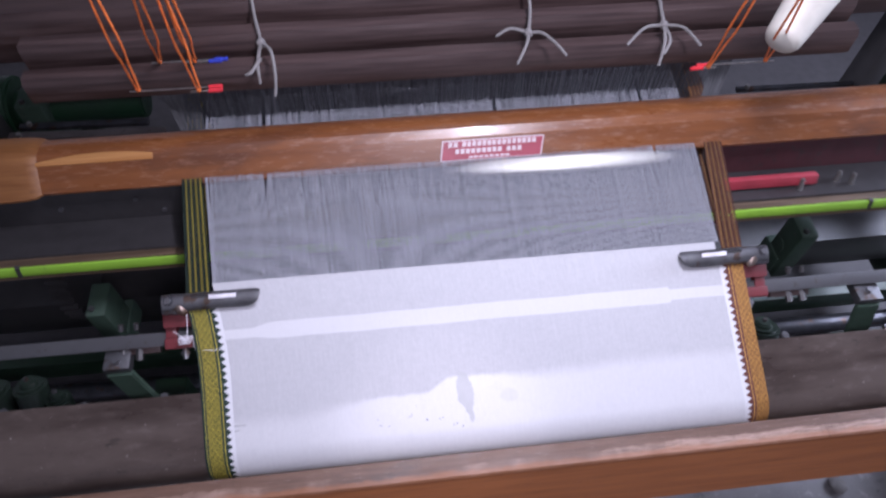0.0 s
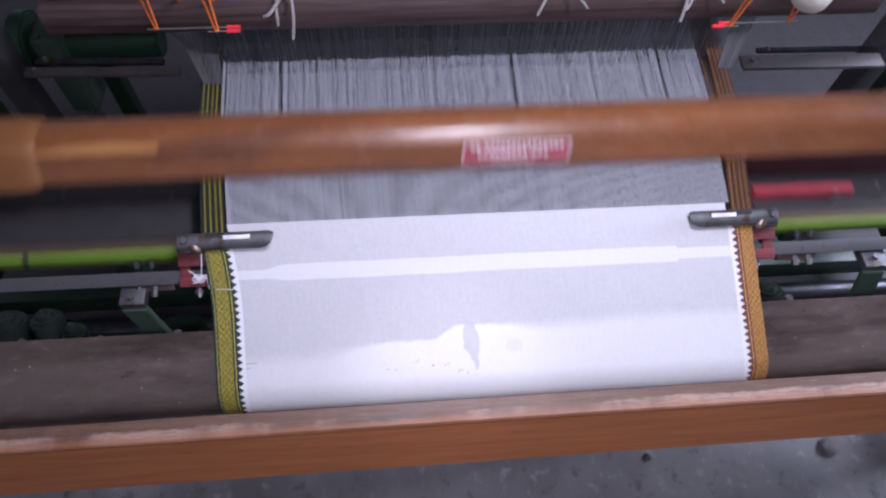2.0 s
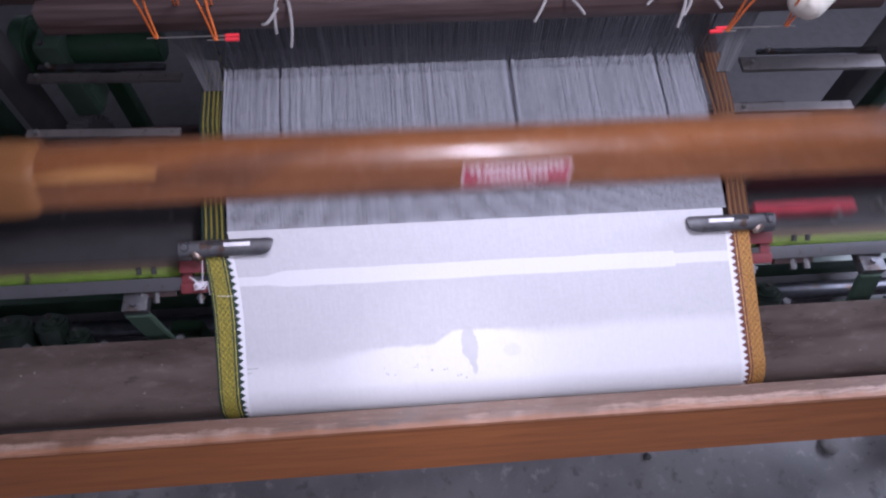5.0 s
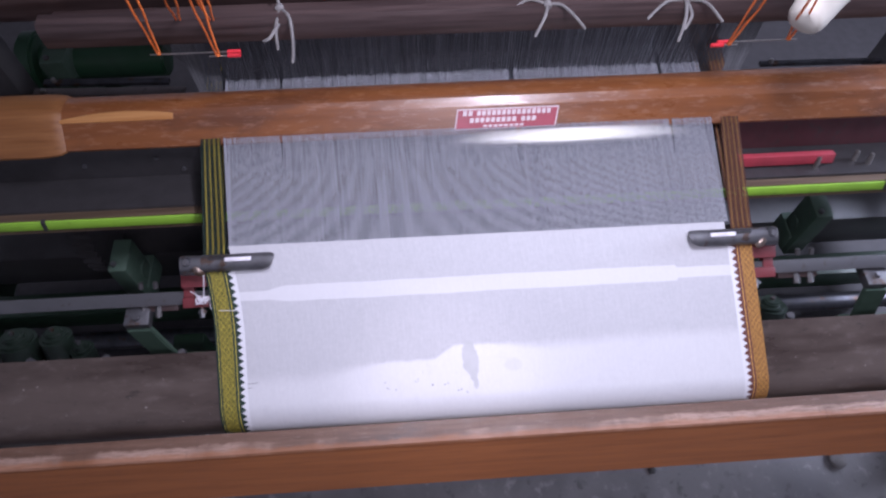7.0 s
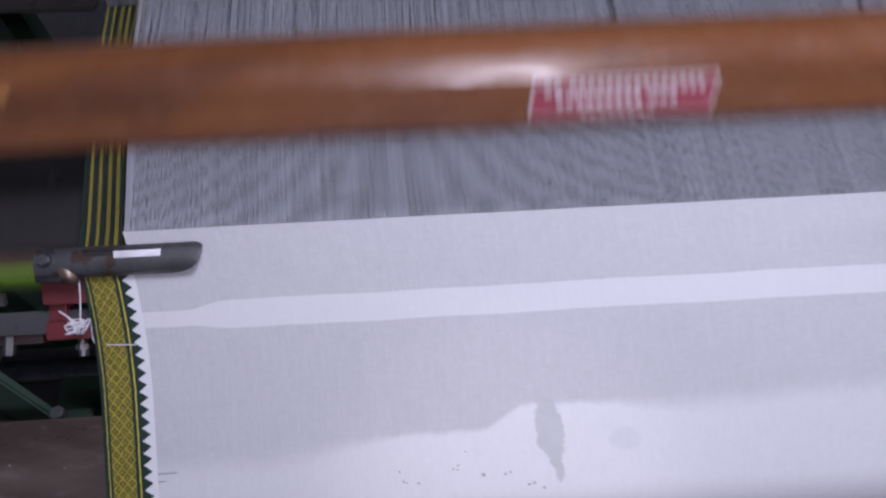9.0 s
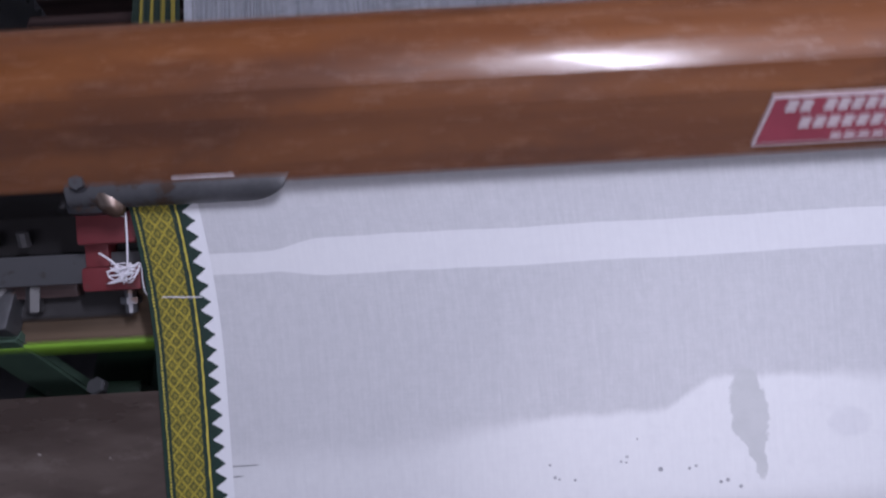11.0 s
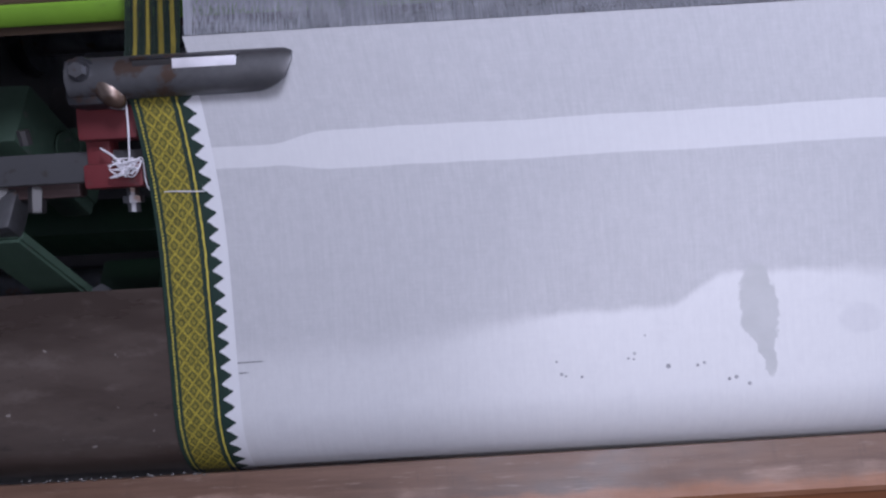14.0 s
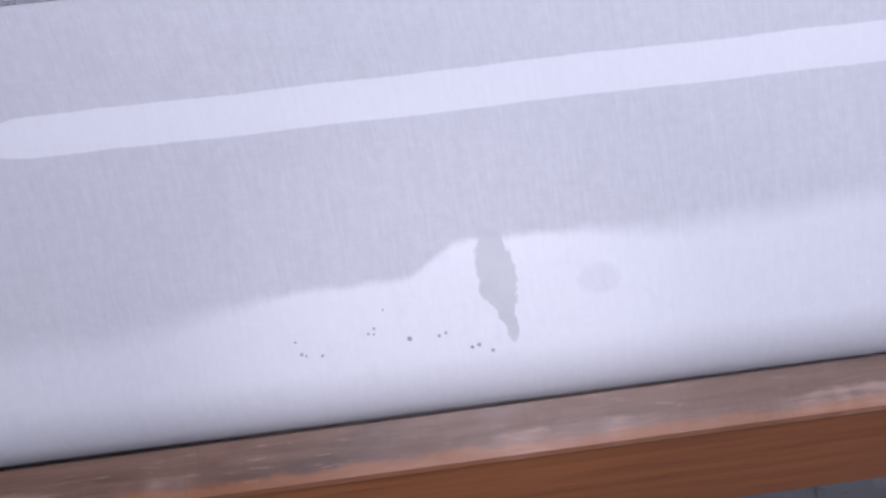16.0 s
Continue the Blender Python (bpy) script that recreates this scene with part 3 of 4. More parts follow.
bmesh.ops.translate(worn, vec=(0, 0.002, -0.003), verts=[g for g in thick["geom"] if isinstance(g, bmesh.types.BMVert)])
bmesh.ops.recalc_face_normals(worn, faces=worn.faces)
on_sley("worn_scoop", worn, SCOOP, sley, "bare pale wood rubbed on the rail's edge")
# name plate, its writing as bars
plate = bmesh.new()
outline = [(-0.059, 1.048), (-0.051, 1.0924), (0.197, 1.0924), (0.188, 1.048)]


def face_y(z):
    """The front of the rail leans forward towards its foot."""
    return 0.3075 + 0.0265 * (z - 1.0395) / 0.0585


front = [plate.verts.new((x, face_y(z) - 0.0016, z)) for x, z in outline]
back = [plate.verts.new((x, face_y(z) - 0.0001, z)) for x, z in outline]
plate.faces.new(front)
for k in range(4):
    plate.faces.new((front[k], back[k], back[(k + 1) % 4], front[(k + 1) % 4]))
bmesh.ops.recalc_face_normals(plate, faces=plate.faces)
name_plate = on_sley("name_plate", plate, LABELWHITE, sley, "red and white printed metal plate", False)
inner = bmesh.new()
mx, mz = 0.0665, 1.0702
vs = [inner.verts.new((mx + (x - mx) * 0.975, face_y(mz + (z - mz) * 0.90) - 0.0021, mz + (z - mz) * 0.90)) for x, z in outline]
inner.faces.new(vs)
bmesh.ops.recalc_face_normals(inner, faces=inner.faces)
red_field = on_sley("red_field", inner, LABELRED, name_plate, "red printed field", False)
for z0, z1, words in ((1.0784, 1.0889, ((-0.038, -0.012), (-0.004, 0.178))), (1.0634, 1.0735, ((-0.022, 0.094), (0.103, 0.142))), (1.0528, 1.0577, ((0.010, 0.112),))):
    for a, b in words:
        count = max(1, round((b - a) / 0.0125))
        for i in range(count):
            xa, xb = a + (b - a) * i / count, a + (b - a) * (i + 0.74) / count
            bar = bmesh.new()
            bar.faces.new([bar.verts.new(p) for p in ((xa, face_y(z0) - 0.0026, z0), (xb, face_y(z0) - 0.0026, z0), (xb + 0.002, face_y(z1) - 0.0026, z1), (xa + 0.002, face_y(z1) - 0.0026, z1))])
            bmesh.ops.recalc_face_normals(bar, faces=bar.faces)
            on_sley("print_bar", bar, LABELWHITE, name_plate, smooth=False)
# reed, race board and its painted lip
reed_v, reed_f = [], []
for i in range(560):
    x = -0.625 + 1.245 * i / 559
    b = len(reed_v)
    reed_v += [(x - 0.0003, 0.349, 0.922), (x + 0.0003, 0.349, 0.922), (x + 0.0003, 0.356, 0.922), (x - 0.0003, 0.356, 0.922), (x - 0.0003, 0.349, 1.042), (x + 0.0003, 0.349, 1.042), (x + 0.0003, 0.356, 1.042), (x - 0.0003, 0.356, 1.042)]
    reed_f += [(b, b + 1, b + 5, b + 4), (b + 1, b + 2, b + 6, b + 5), (b + 2, b + 3, b + 7, b + 6), (b + 3, b, b + 4, b + 7)]
reed = mesh_object("reed", [TO_SLEY @ Vector(v) for v in reed_v], reed_f, HEALD, sley, "comb of fine dark steel reed wires")
tagged(reed, kind="stuff")
on_sley("race_board", profile([(0.2125, 0.9090), (0.262, 0.917), (0.350, 0.924), (0.405, 0.922), (0.405, 0.840), (0.2125, 0.870)], -1.45, 1.40), RACE, sley, "grey-brown worn wooden race board")
on_sley("painted_lip", profile([(0.2085, 0.882), (0.2075, 0.884), (0.2075, 0.9035), (0.2088, 0.9055), (0.2120, 0.9065), (0.2120, 0.882)], -1.45, 1.40), LIME, sley, "lime green painted strip")
for x in (-1.06, 1.02):
    on_sley("strap", profile([(0.2058, 0.880), (0.2058, 0.9065), (0.2135, 0.9105), (0.2135, 0.880)], x, x + 0.010), BLACK, sley, "black band round the strip")
for a, b in ((-1.42, -0.665), (0.660, 1.38)):
    on_sley("box_wall", box((a, 0.348, 0.925), (b, 0.362, 1.038), 0.003), BLACK if a < 0 else DULLRED, sley, "oily shuttle-box wall")
    on_sley("box_plate", profile([(0.234, 0.908), (0.347, 0.921), (0.347, 0.932), (0.234, 0.919)], a, b), BLACK, sley, "black oily shuttle-box floor")
on_sley("leather_strip", box((0.655, 0.268, 0.928), (0.905, 0.288, 0.956), 0.003), REDSTRIP, sley, "red leather strip of the shuttle box")
for x, y in ((0.858, 0.262), (0.97, 0.285), (1.0, 0.27)):
    on_sley("box_stud", rod((x, y, 0.912), (x, y - 0.004, 0.955), 0.008, 0.005, bevel=0.002), BRIGHT, sley, "shiny steel stud")
for x, y, z in ((-0.80, 0.3465, 0.985), (-0.74, 0.3465, 0.950), (-0.98, 0.3465, 0.97)):
    on_sley("screw", rod((x, y + 0.002, z), (x, y - 0.004, z), 0.006, 0.005, 10), STEEL, sley)
for x in (-0.56, 0.52):
    bm = bmesh.new()
    box((x - 0.03, 0.33, 0.16), (x + 0.03, 0.385, 0.860), 0.006, None, bm)
    on_sley("sley_sword", bm, GREEN, sley, "green cast-iron swinging arm")

# ---- the shuttle ----
shuttle = thing("shuttle", "pale polished shuttle with steel tips flying through the shed", "shuttle")
hull = bmesh.new()
outline = [(-0.200, 0.0025), (-0.185, 0.010), (-0.150, 0.020), (-0.09, 0.026), (0.09, 0.026), (0.150, 0.020), (0.185, 0.010), (0.200, 0.0025)]
rings = [[hull.verts.new((x, r * math.cos(2 * math.pi * k / 14), 0.72 * r * math.sin(2 * math.pi * k / 14))) for k in range(14)] for x, r in outline]
for A, B in zip(rings, rings[1:]):
    for k in range(14):
        hull.faces.new((A[k], A[(k + 1) % 14], B[(k + 1) % 14], B[k]))
hull.faces.new(rings[0][::-1])
hull.faces.new(rings[-1])
bmesh.ops.recalc_face_normals(hull, faces=hull.faces)
part("hull", hull, WHITEPLASTIC, shuttle, "pale smooth shuttle body")
for s in (-1, 1):
    part("tip", rod((0.192 * s, 0, 0), (0.225 * s, 0, 0), 0.006, 0.001), BRIGHT, shuttle, "pointed steel tip")

# ---- warp ----
FELL_Y, FELL_Z = 0.345, 1.0405
GAPS = (-0.438, 0.105, 0.462)


def warp_x(u, d):
    """Warp ends spread from the fell to the reed and healds; d is the way back."""
    d = max(0.0, min(d, 0.45))
    return -0.012 - 0.012 * d + u * (1 + 0.085 * d / 0.45)


def warp_sheet(name, offset, label):
    sheet = thing(name, label, "warp yarn", pose(0, FELL_Y, FELL_Z))
    rng = random.Random(3 + offset)

    def ends(part_name, ulist, material, half, tag, first=0.0, tight=None):
        """tight = (inner end, its shift, spread): border ends drawn closer at the reed."""
        v, f = [], []
        pull, left = 0.0, 0
        for u in ulist:
            left -= 1
            if left < 0:
                pull, left = rng.uniform(-0.0013, 0.0013), rng.randint(2, 10)
            b = len(v)
            h = half * rng.uniform(0.85, 1.2)
            z = rng.uniform(-0.0006, 0.0006)
            near = min((u - g for g in GAPS), key=abs)
            part_off = 0.0 if tight else math.copysign(0.0046 * max(0.0, 1 - abs(near) / 0.016), near)
            for d in (first, 0.17, 0.30, 0.80):
                x = warp_x(u, d)
                far = d > 0.2
                j = rng.uniform(-0.0006, 0.0006) + (0 if tight else pull + part_off) if far else 0
                if tight and d > 0:
                    inner = warp_x(tight[0], d)
                    x = inner + (tight[1] + (x - inner) * (tight[2] - 1)) * min(1.0, d / 0.43) + (x - inner) if d < 0.43 else inner + tight[1] + (x - inner) * tight[2]
                zz = z if d > 0 else z + SLOPE * d + 0.0012
                v += [(x - h + j, d, zz), (x + j, d, zz + h), (x + h + j, d, zz), (x + j, d, zz - h)]
            for k in (0, 4, 8):
                for c in range(4):
                    f.append((b + k + c, b + k + (c + 1) % 4, b + k + 4 + (c + 1) % 4, b + k + 4 + c))
        ob = mesh_object(part_name, v, f, material, sheet, tag)
        tagged(ob, kind="stuff")

    white = [-0.560 + 1.120 * (i + 0.5 * offset) / (1060 + 14 * offset) + rng.uniform(-0.00013, 0.00013) for i in range(1060 + 14 * offset)]
    ends("warp_yarn", white, WHITEWARP, 0.00031, "white cotton warp threads")
    ends("selvedge_yarn", [-0.5615 - 0.0008 * k - 0.0004 * offset for k in range(9)], WHITEWARP, 0.0005, "dense white selvedge threads")
    cols = [(-0.5745 - 0.0010 * k - 0.0005 * offset) for k in range(52)]
    gold = [u for k, u in enumerate(cols) if (k // 4) % 3 == 1 or 14 < k < 18]
    ends("gold_yarn", gold, GOLDWARP, 0.00045, "gold border threads", -0.019, (-0.5745, 0.0, 0.78))
    ends("dark_yarn", [u for u in cols if u not in gold], DARKWARP, 0.00042, "dark green border threads", -0.019, (-0.5745, 0.0, 0.78))
    cols = [(0.5660 + 0.0010 * k + 0.0005 * offset) for k in range(50)]
    gold = [u for k, u in enumerate(cols) if (k // 4) % 3 == 1]
    ends("copper_yarn", gold, COPPERWARP, 0.00045, "copper gold border threads", -0.019, (0.566, 0.026, 0.76))
    ends("maroon_yarn", [u for u in cols if u not in gold], BROWNWARP, 0.00042, "maroon border threads", -0.019, (0.566, 0.026, 0.76))
    return sheet


sheet_a = warp_sheet("warp_sheet", 0, "sheet of grey-white warp threads with coloured border ends rising and falling")
sheet_b = warp_sheet("warp_sheet", 1, "sheet of grey-white warp threads with coloured border ends rising and falling")
tagged(sheet_a, group="warp sheets"), tagged(sheet_b, group="warp sheets")


# ---- heald shafts ----
def heald_shaft(y):
    h = thing("heald_shaft", "dark oiled wooden heald shaft with hanging wire healds", "heald shaft", pose(0, y, 1.20), "heald shafts")
    part("top_bar", profile([(-0.021, 0.008), (-0.024, 0.016), (-0.024, 0.060), (-0.016, 0.074), (0.016, 0.074), (0.024, 0.060), (0.024, 0.016), (0.020, 0.008)], -0.98, 0.98, 30), DARKWOOD, h, "dark reddish wooden bar")
    part("bottom_bar", box((-0.98, -0.012, -0.46), (0.98, 0.012, -0.41), 0.004), DARKWOOD, h)
    v, f = [], []
    rng = random.Random(int(y * 100))
    for i in range(880):
        x = -0.66 + 1.30 * i / 879 + rng.uniform(-0.001, 0.001)
        b = len(v)
        q = rng.uniform(-0.004, 0.004)
        v += [(x - 0.0005, q, 0.012), (x + 0.0005, q, 0.012), (x + 0.0005, q + 0.001, 0.012), (x - 0.0005, q, -0.42), (x + 0.0005, q, -0.42), (x + 0.0005, q + 0.001, -0.42)]
        f += [(b, b + 1, b + 4, b + 3), (b + 1, b + 2, b + 5, b + 4), (b + 2, b, b + 3, b + 5)]
    tagged(mesh_object("heald_wire", v, f, HEALD, h, "grey wire healds"), kind="stuff")
    return h


shaft_a, shaft_b = heald_shaft(0.805), heald_shaft(0.865)
back_beam = thing("top_beam", "dark oiled wooden beam over the healds", "beam")
part("beam", profile([(0.922, 1.18), (0.915, 1.19), (0.915, 1.30), (0.925, 1.315), (1.02, 1.315), (1.03, 1.30), (1.03, 1.18)], -1.30, 1.30, 20), DARKWOOD, back_beam)
for s in (-1, 1):
    part("beam_post", box((1.25 * s - 0.03, 0.92, 0.0), (1.25 * s + 0.03, 1.0, 1.18), 0.006), BLACK, back_beam)


# ---- ties, cords and rods over the warp ----
def tie(ends, at, r=0.0042):
    t = thing("rag_tie", "grey twisted cotton tie knotted on the heald shaft", "cord", pose(*at), "grey ties")
    for line in ends:
        part("strand", cord(line, r, 7, None, 0.75), GREYCORD, t)
    kn = bmesh.new()
    bmesh.ops.create_icosphere(kn, subdivisions=2, radius=0.011)
    for vert in kn.verts:
        vert.co *= 1 + 0.3 * noise.noise(vert.co * 120)
    part("knot", kn, GREYCORD, t)


tie([[(0, 0, 0), (-0.008, -0.05, -0.01), (-0.004, -0.10, -0.03)], [(0, 0, 0), (0.022, -0.03, 0.0), (0.030, -0.09, -0.02), (0.026, -0.125, -0.045)], [(0, -0.05, 0), (-0.02, -0.085, -0.008), (-0.034, -0.088, -0.012)], [(0, 0, 0), (-0.012, 0.06, 0.02), (-0.02, 0.12, 0.05)]], (-0.445, 0.815, 1.285))
tie([[(0, 0, 0), (-0.012, -0.04, 0.0), (-0.040, -0.088, -0.012)], [(0, 0, 0), (0.03, -0.01, 0.006), (0.060, -0.05, 0.0), (0.076, -0.072, -0.01)], [(0, 0, 0), (-0.04, 0.012, 0.006), (-0.075, 0.0, -0.004)], [(0, 0, 0), (0.01, 0.06, 0.03), (0.004, 0.12, 0.06)]], (0.160, 0.795, 1.285))
tie([[(0, 0, 0), (-0.05, -0.01, 0.004), (-0.100, -0.052, -0.006)], [(0, 0, 0), (-0.016, -0.06, 0.0), (-0.040, -0.112, -0.02)], [(0, 0, 0), (0.0, -0.05, 0.0), (-0.022, -0.085, -0.01)], [(0, 0, 0), (0.04, -0.02, 0.006), (0.068, -0.07, -0.006)], [(0, 0, 0), (0.0, 0.07, 0.03), (0.01, 0.13, 0.06)]], (0.480, 0.795, 1.285))


def harness(x, y, z, up, tip, tip_at, rod_len):
    """An orange cord hooked to a thin rod with a coloured end."""
    t = thing("harness_cord", "orange nylon cord hooked on a thin rod with a coloured tip", "cord", pose(x, y, z), "orange cords")
    bm = bmesh.new()
    for k in (-1, 1):
        cord([(0.003 * k, 0, 0), (0.5 * up[0] + 0.006 * k, 0.5 * up[1], 0.5 * up[2]), (up[0] + 0.010 * k, up[1], up[2]), (2.2 * up[0], 2.2 * up[1], 2.6 * up[2])], 0.0024, 6, bm)
    bmesh.ops.create_icosphere(bm, subdivisions=1, radius=0.006)
    part("cord", bm, ORANGE, t)
    part("hook_rod", rod((-0.02 if tip_at > 0 else tip_at, 0.0, -0.004), (tip_at if tip_at > 0 else 0.02, 0.0, -0.004), 0.0018, seg=8), BRIGHT, t, "thin bright steel rod")
    a = tip_at if tip_at > 0 else tip_at - 0.030
    part("tip", rod((a, 0, -0.004), (a + 0.030, 0, -0.004), 0.0045, seg=10, bevel=0.001), tip, t, "coloured plastic tip")


harness(-0.714, 0.727, 1.25, (0.012, -0.03, 0.17), REDPLASTIC, 0.150, 0.15)
harness(-0.583, 0.715, 1.25, (0.004, -0.022, 0.17), REDPLASTIC, 0.020, 0.05)
harness(-0.678, 0.815, 1.25, (0.05, -0.12, 0.17), BLUEPLASTIC, 0.120, 0.1)
harness(-0.601, 0.810, 1.25, (0.035, -0.115, 0.17), BLUEPLASTIC, 0.030, 0.1)
harness(0.564, 0.688, 1.25, (-0.016, -0.055, 0.17), REDPLASTIC, -0.012, 0.05)
harness(0.704, 0.697, 1.25, (-0.075, -0.10, 0.15), REDPLASTIC, -0.135, 0.1)

cone = thing("yarn_cone", "white plastic yarn cone hanging by the healds", "cone", look((0.632, 0.590, 1.395), (0.84, 0.80, 1.50)))
shape = bmesh.new()
prof = [(0.0, 0.004), (0.024, 0.003), (0.033, -0.002), (0.038, -0.012), (0.052, -0.16), (0.054, -0.165), (0.048, -0.165), (0.030, -0.014), (0.0, -0.008)]
rings = [[shape.verts.new((max(r, 0.0005) * math.cos(2 * math.pi * k / 24), max(r, 0.0005) * math.sin(2 * math.pi * k / 24), z)) for k in range(24)] for r, z in prof]
for A, B in zip(rings, rings[1:]):
    for k in range(24):
        shape.faces.new((A[k], A[(k + 1) % 24], B[(k + 1) % 24], B[k]))
bmesh.ops.recalc_face_normals(shape, faces=shape.faces)
part("shell", shape, CREAM, cone)


def yarn_fan(pts0, pts1, n, material, label):
    t = thing("border_yarn", label, "yarn", None, "border yarn fans")
    v, f = [], []
    rng = random.Random(11)
    for i in range(n):
        s = (i + rng.uniform(-0.3, 0.3)) / (n - 1)
        a = Vector(pts0[0]).lerp(Vector(pts0[1]), s)
        b = Vector(pts1[0]).lerp(Vector(pts1[1]), s)
        k = len(v)
        h = rng.uniform(0.00025, 0.0006)
        v += [a + Vector((-h, 0, 0)), a + Vector((0, 0, h)), a + Vector((h, 0, 0)), b + Vector((-h, 0, 0)), b + Vector((0, 0, h)), b + Vector((h, 0, 0))]
        f += [(k, k + 1, k + 4, k + 3), (k + 1, k + 2, k + 5, k + 4), (k + 2, k, k + 3, k + 5)]
    tagged(mesh_object("yarn", v, f, material, t), kind="stuff")


GREYYARN = thread_material("grey_yarn", (0.045, 0.045, 0.05), (0.12, 0.12, 0.125))
yarn_fan(((-0.662, 0.735, 1.062), (-0.618, 0.735, 1.062)), ((-0.815, 1.03, 1.20), (-0.655, 1.03, 1.20)), 58, GREYYARN, "sheet of dark grey border yarns slanting up to the harness")
yarn_fan(((-0.655, 0.80, 1.06), (-0.645, 0.80, 1.06)), ((-0.90, 1.05, 1.06), (-0.86, 1.05, 1.06)), 14, GREYYARN, "sheet of dark grey border yarns slanting up to the harness")
yarn_fan(((0.620, 0.735, 1.062), (0.656, 0.735, 1.062)), ((0.745, 1.03, 1.22), (0.850, 1.03, 1.22)), 58, GREYYARN, "sheet of dark grey border yarns slanting up to the harness")
yarn_fan(((0.63, 0.80, 1.06), (0.642, 0.80, 1.06)), ((0.82, 1.02, 1.10), (0.88, 1.02, 1.10)), 14, GREYYARN, "sheet of dark grey border yarns slanting up to the harness")

# ---- temples ----
GRADE = math.degrees(math.atan(SLOPE))


def temple(x_out, s):
    """A steel temple holding the cloth edge; s is +1 where it points to +x."""
    t = thing("temple", "worn steel temple gripping the cloth edge on a red bracket", "temple", Matrix.Translation((x_out, 0.3125, cloth_z(0.3125) + 0.002)) @ pose(0, 0, 0, GRADE), "temples")
    bm = bmesh.new()
    nx, ny = 30, 10
    grid = []
    for i in range(nx + 1):
        x = 0.205 * i / nx
        lo, hi = -0.0185, 0.0195
        if x > 0.165:
            q = (x - 0.165) / 0.04
            lo = -0.0185 + 0.025 * (1 - math.sqrt(max(0.0, 1 - q ** 2)))
            hi = 0.0195 - 0.005 * max(0.0, (q - 0.7) / 0.3) ** 2
        row = []
        for k in range(ny + 1):
            w = -1 + 2 * k / ny
            y = (lo + hi) / 2 + (hi - lo) / 2 * w
            row.append(bm.verts.new((s * x, y, 0.004 + 0.016 * math.sqrt(max(0.0, 1 - ((y - 0.0005) / 0.0196) ** 2)))))
        grid.append(row)
    for A, B in zip(grid, grid[1:]):
        for k in range(ny):
            bm.faces.new((A[k], A[k + 1], B[k + 1], B[k]))
    ex = bmesh.ops.extrude_face_region(bm, geom=list(bm.faces))
    bmesh.ops.translate(bm, vec=(0, 0, -0.0035), verts=[g for g in ex["geom"] if isinstance(g, bmesh.types.BMVert)])
    bmesh.ops.recalc_face_normals(bm, faces=bm.faces)
    cover = part("cover", bm, STEEL, t, "half-round worn steel cover")
    part("slot", box((min(0.098 * s, 0.155 * s), 0.0035, 0.0165), (max(0.098 * s, 0.155 * s), 0.0125, 0.0205), 0.001), WHITECORD, cover, "slot showing white cloth")
    part("slot_edge", box((min(0.060 * s, 0.157 * s), 0.0130, 0.0150), (max(0.060 * s, 0.157 * s), 0.0155, 0.0200), 0.0008), DARKSTEEL, cover)
    part("roller", rod((0.062 * s, 0.010, 0.012), (0.097 * s, 0.010, 0.012), 0.0075, seg=14), BLACK, cover, "dark toothed roller")
    head = bmesh.new()
    box((min(-0.006 * s, 0.034 * s), -0.024, -0.02), (max(-0.006 * s, 0.034 * s), 0.020, 0.012), 0.008, None, head)
    rod((0.014 * s, 0.006, 0.0), (0.014 * s, 0.006, 0.020), 0.015, 0.013, 20, 0.003, head)
    part("clamp", head, DARKSTEEL, t, "oily dark steel clamp")
    part("hex_bolt", rod((0.014 * s, 0.006, 0.019), (0.014 * s, 0.006, 0.026), 0.0075, 0.007, 6), STEEL, t)
    ball = bmesh.new()
    bmesh.ops.create_uvsphere(ball, u_segments=22, v_segments=14, radius=0.0125)
    bmesh.ops.transform(ball, matrix=pose(0.034 * s, -0.008, 0.009, 0, 0, 32 * s) @ Matrix.Diagonal((1.0, 1.75, 0.85, 1)), verts=ball.verts)
    part("neck", ball, NECK, t, "brown cast neck polished bright on its bend")
    red = bmesh.new()
    box((min(-0.012 * s, 0.046 * s), -0.052, -0.045), (max(-0.012 * s, 0.046 * s), -0.020, -0.016), 0.004, None, red)
    box((min(-0.012 * s, 0.046 * s), -0.098, -0.052), (max(-0.012 * s, 0.046 * s), -0.074, -0.020), 0.004, None, red)
    box((min(-0.012 * s, 0.012 * s), -0.080, -0.050), (max(-0.012 * s, 0.012 * s), -0.045, -0.030), 0.003, None, red)
    red_part = part("bracket", red, RED, t, "red painted cast bracket")
    part("bracket_bolt", rod((0.026 * s, -0.098, -0.040), (0.026 * s, -0.122, -0.040), 0.006, seg=10), STEEL, red_part)
    part("bracket_bolt", rod((0.026 * s, -0.106, -0.040), (0.026 * s, -0.113, -0.040), 0.010, seg=6), STEEL, red_part)
    part("clamp_plate", box((min(-0.125 * s, -0.030 * s), -0.104, -0.062), (max(-0.125 * s, -0.030 * s), -0.086, -0.046), 0.003), DARKWOOD, red_part, "dark oily clamp plate")
    for bx in (-0.075, -0.108):
        part("clamp_nut", rod((bx * s, -0.092, -0.050), (bx * s, -0.118, -0.046), 0.0085, 0.008, 6, 0.001), BLACK, red_part, "square-edged steel nut")
        part("clamp_stud", rod((bx * s, -0.050, -0.040), (bx * s, -0.036, -0.036), 0.006, seg=8), BLACK, red_part)


temple(-0.684, 1)
temple(0.652, -1)


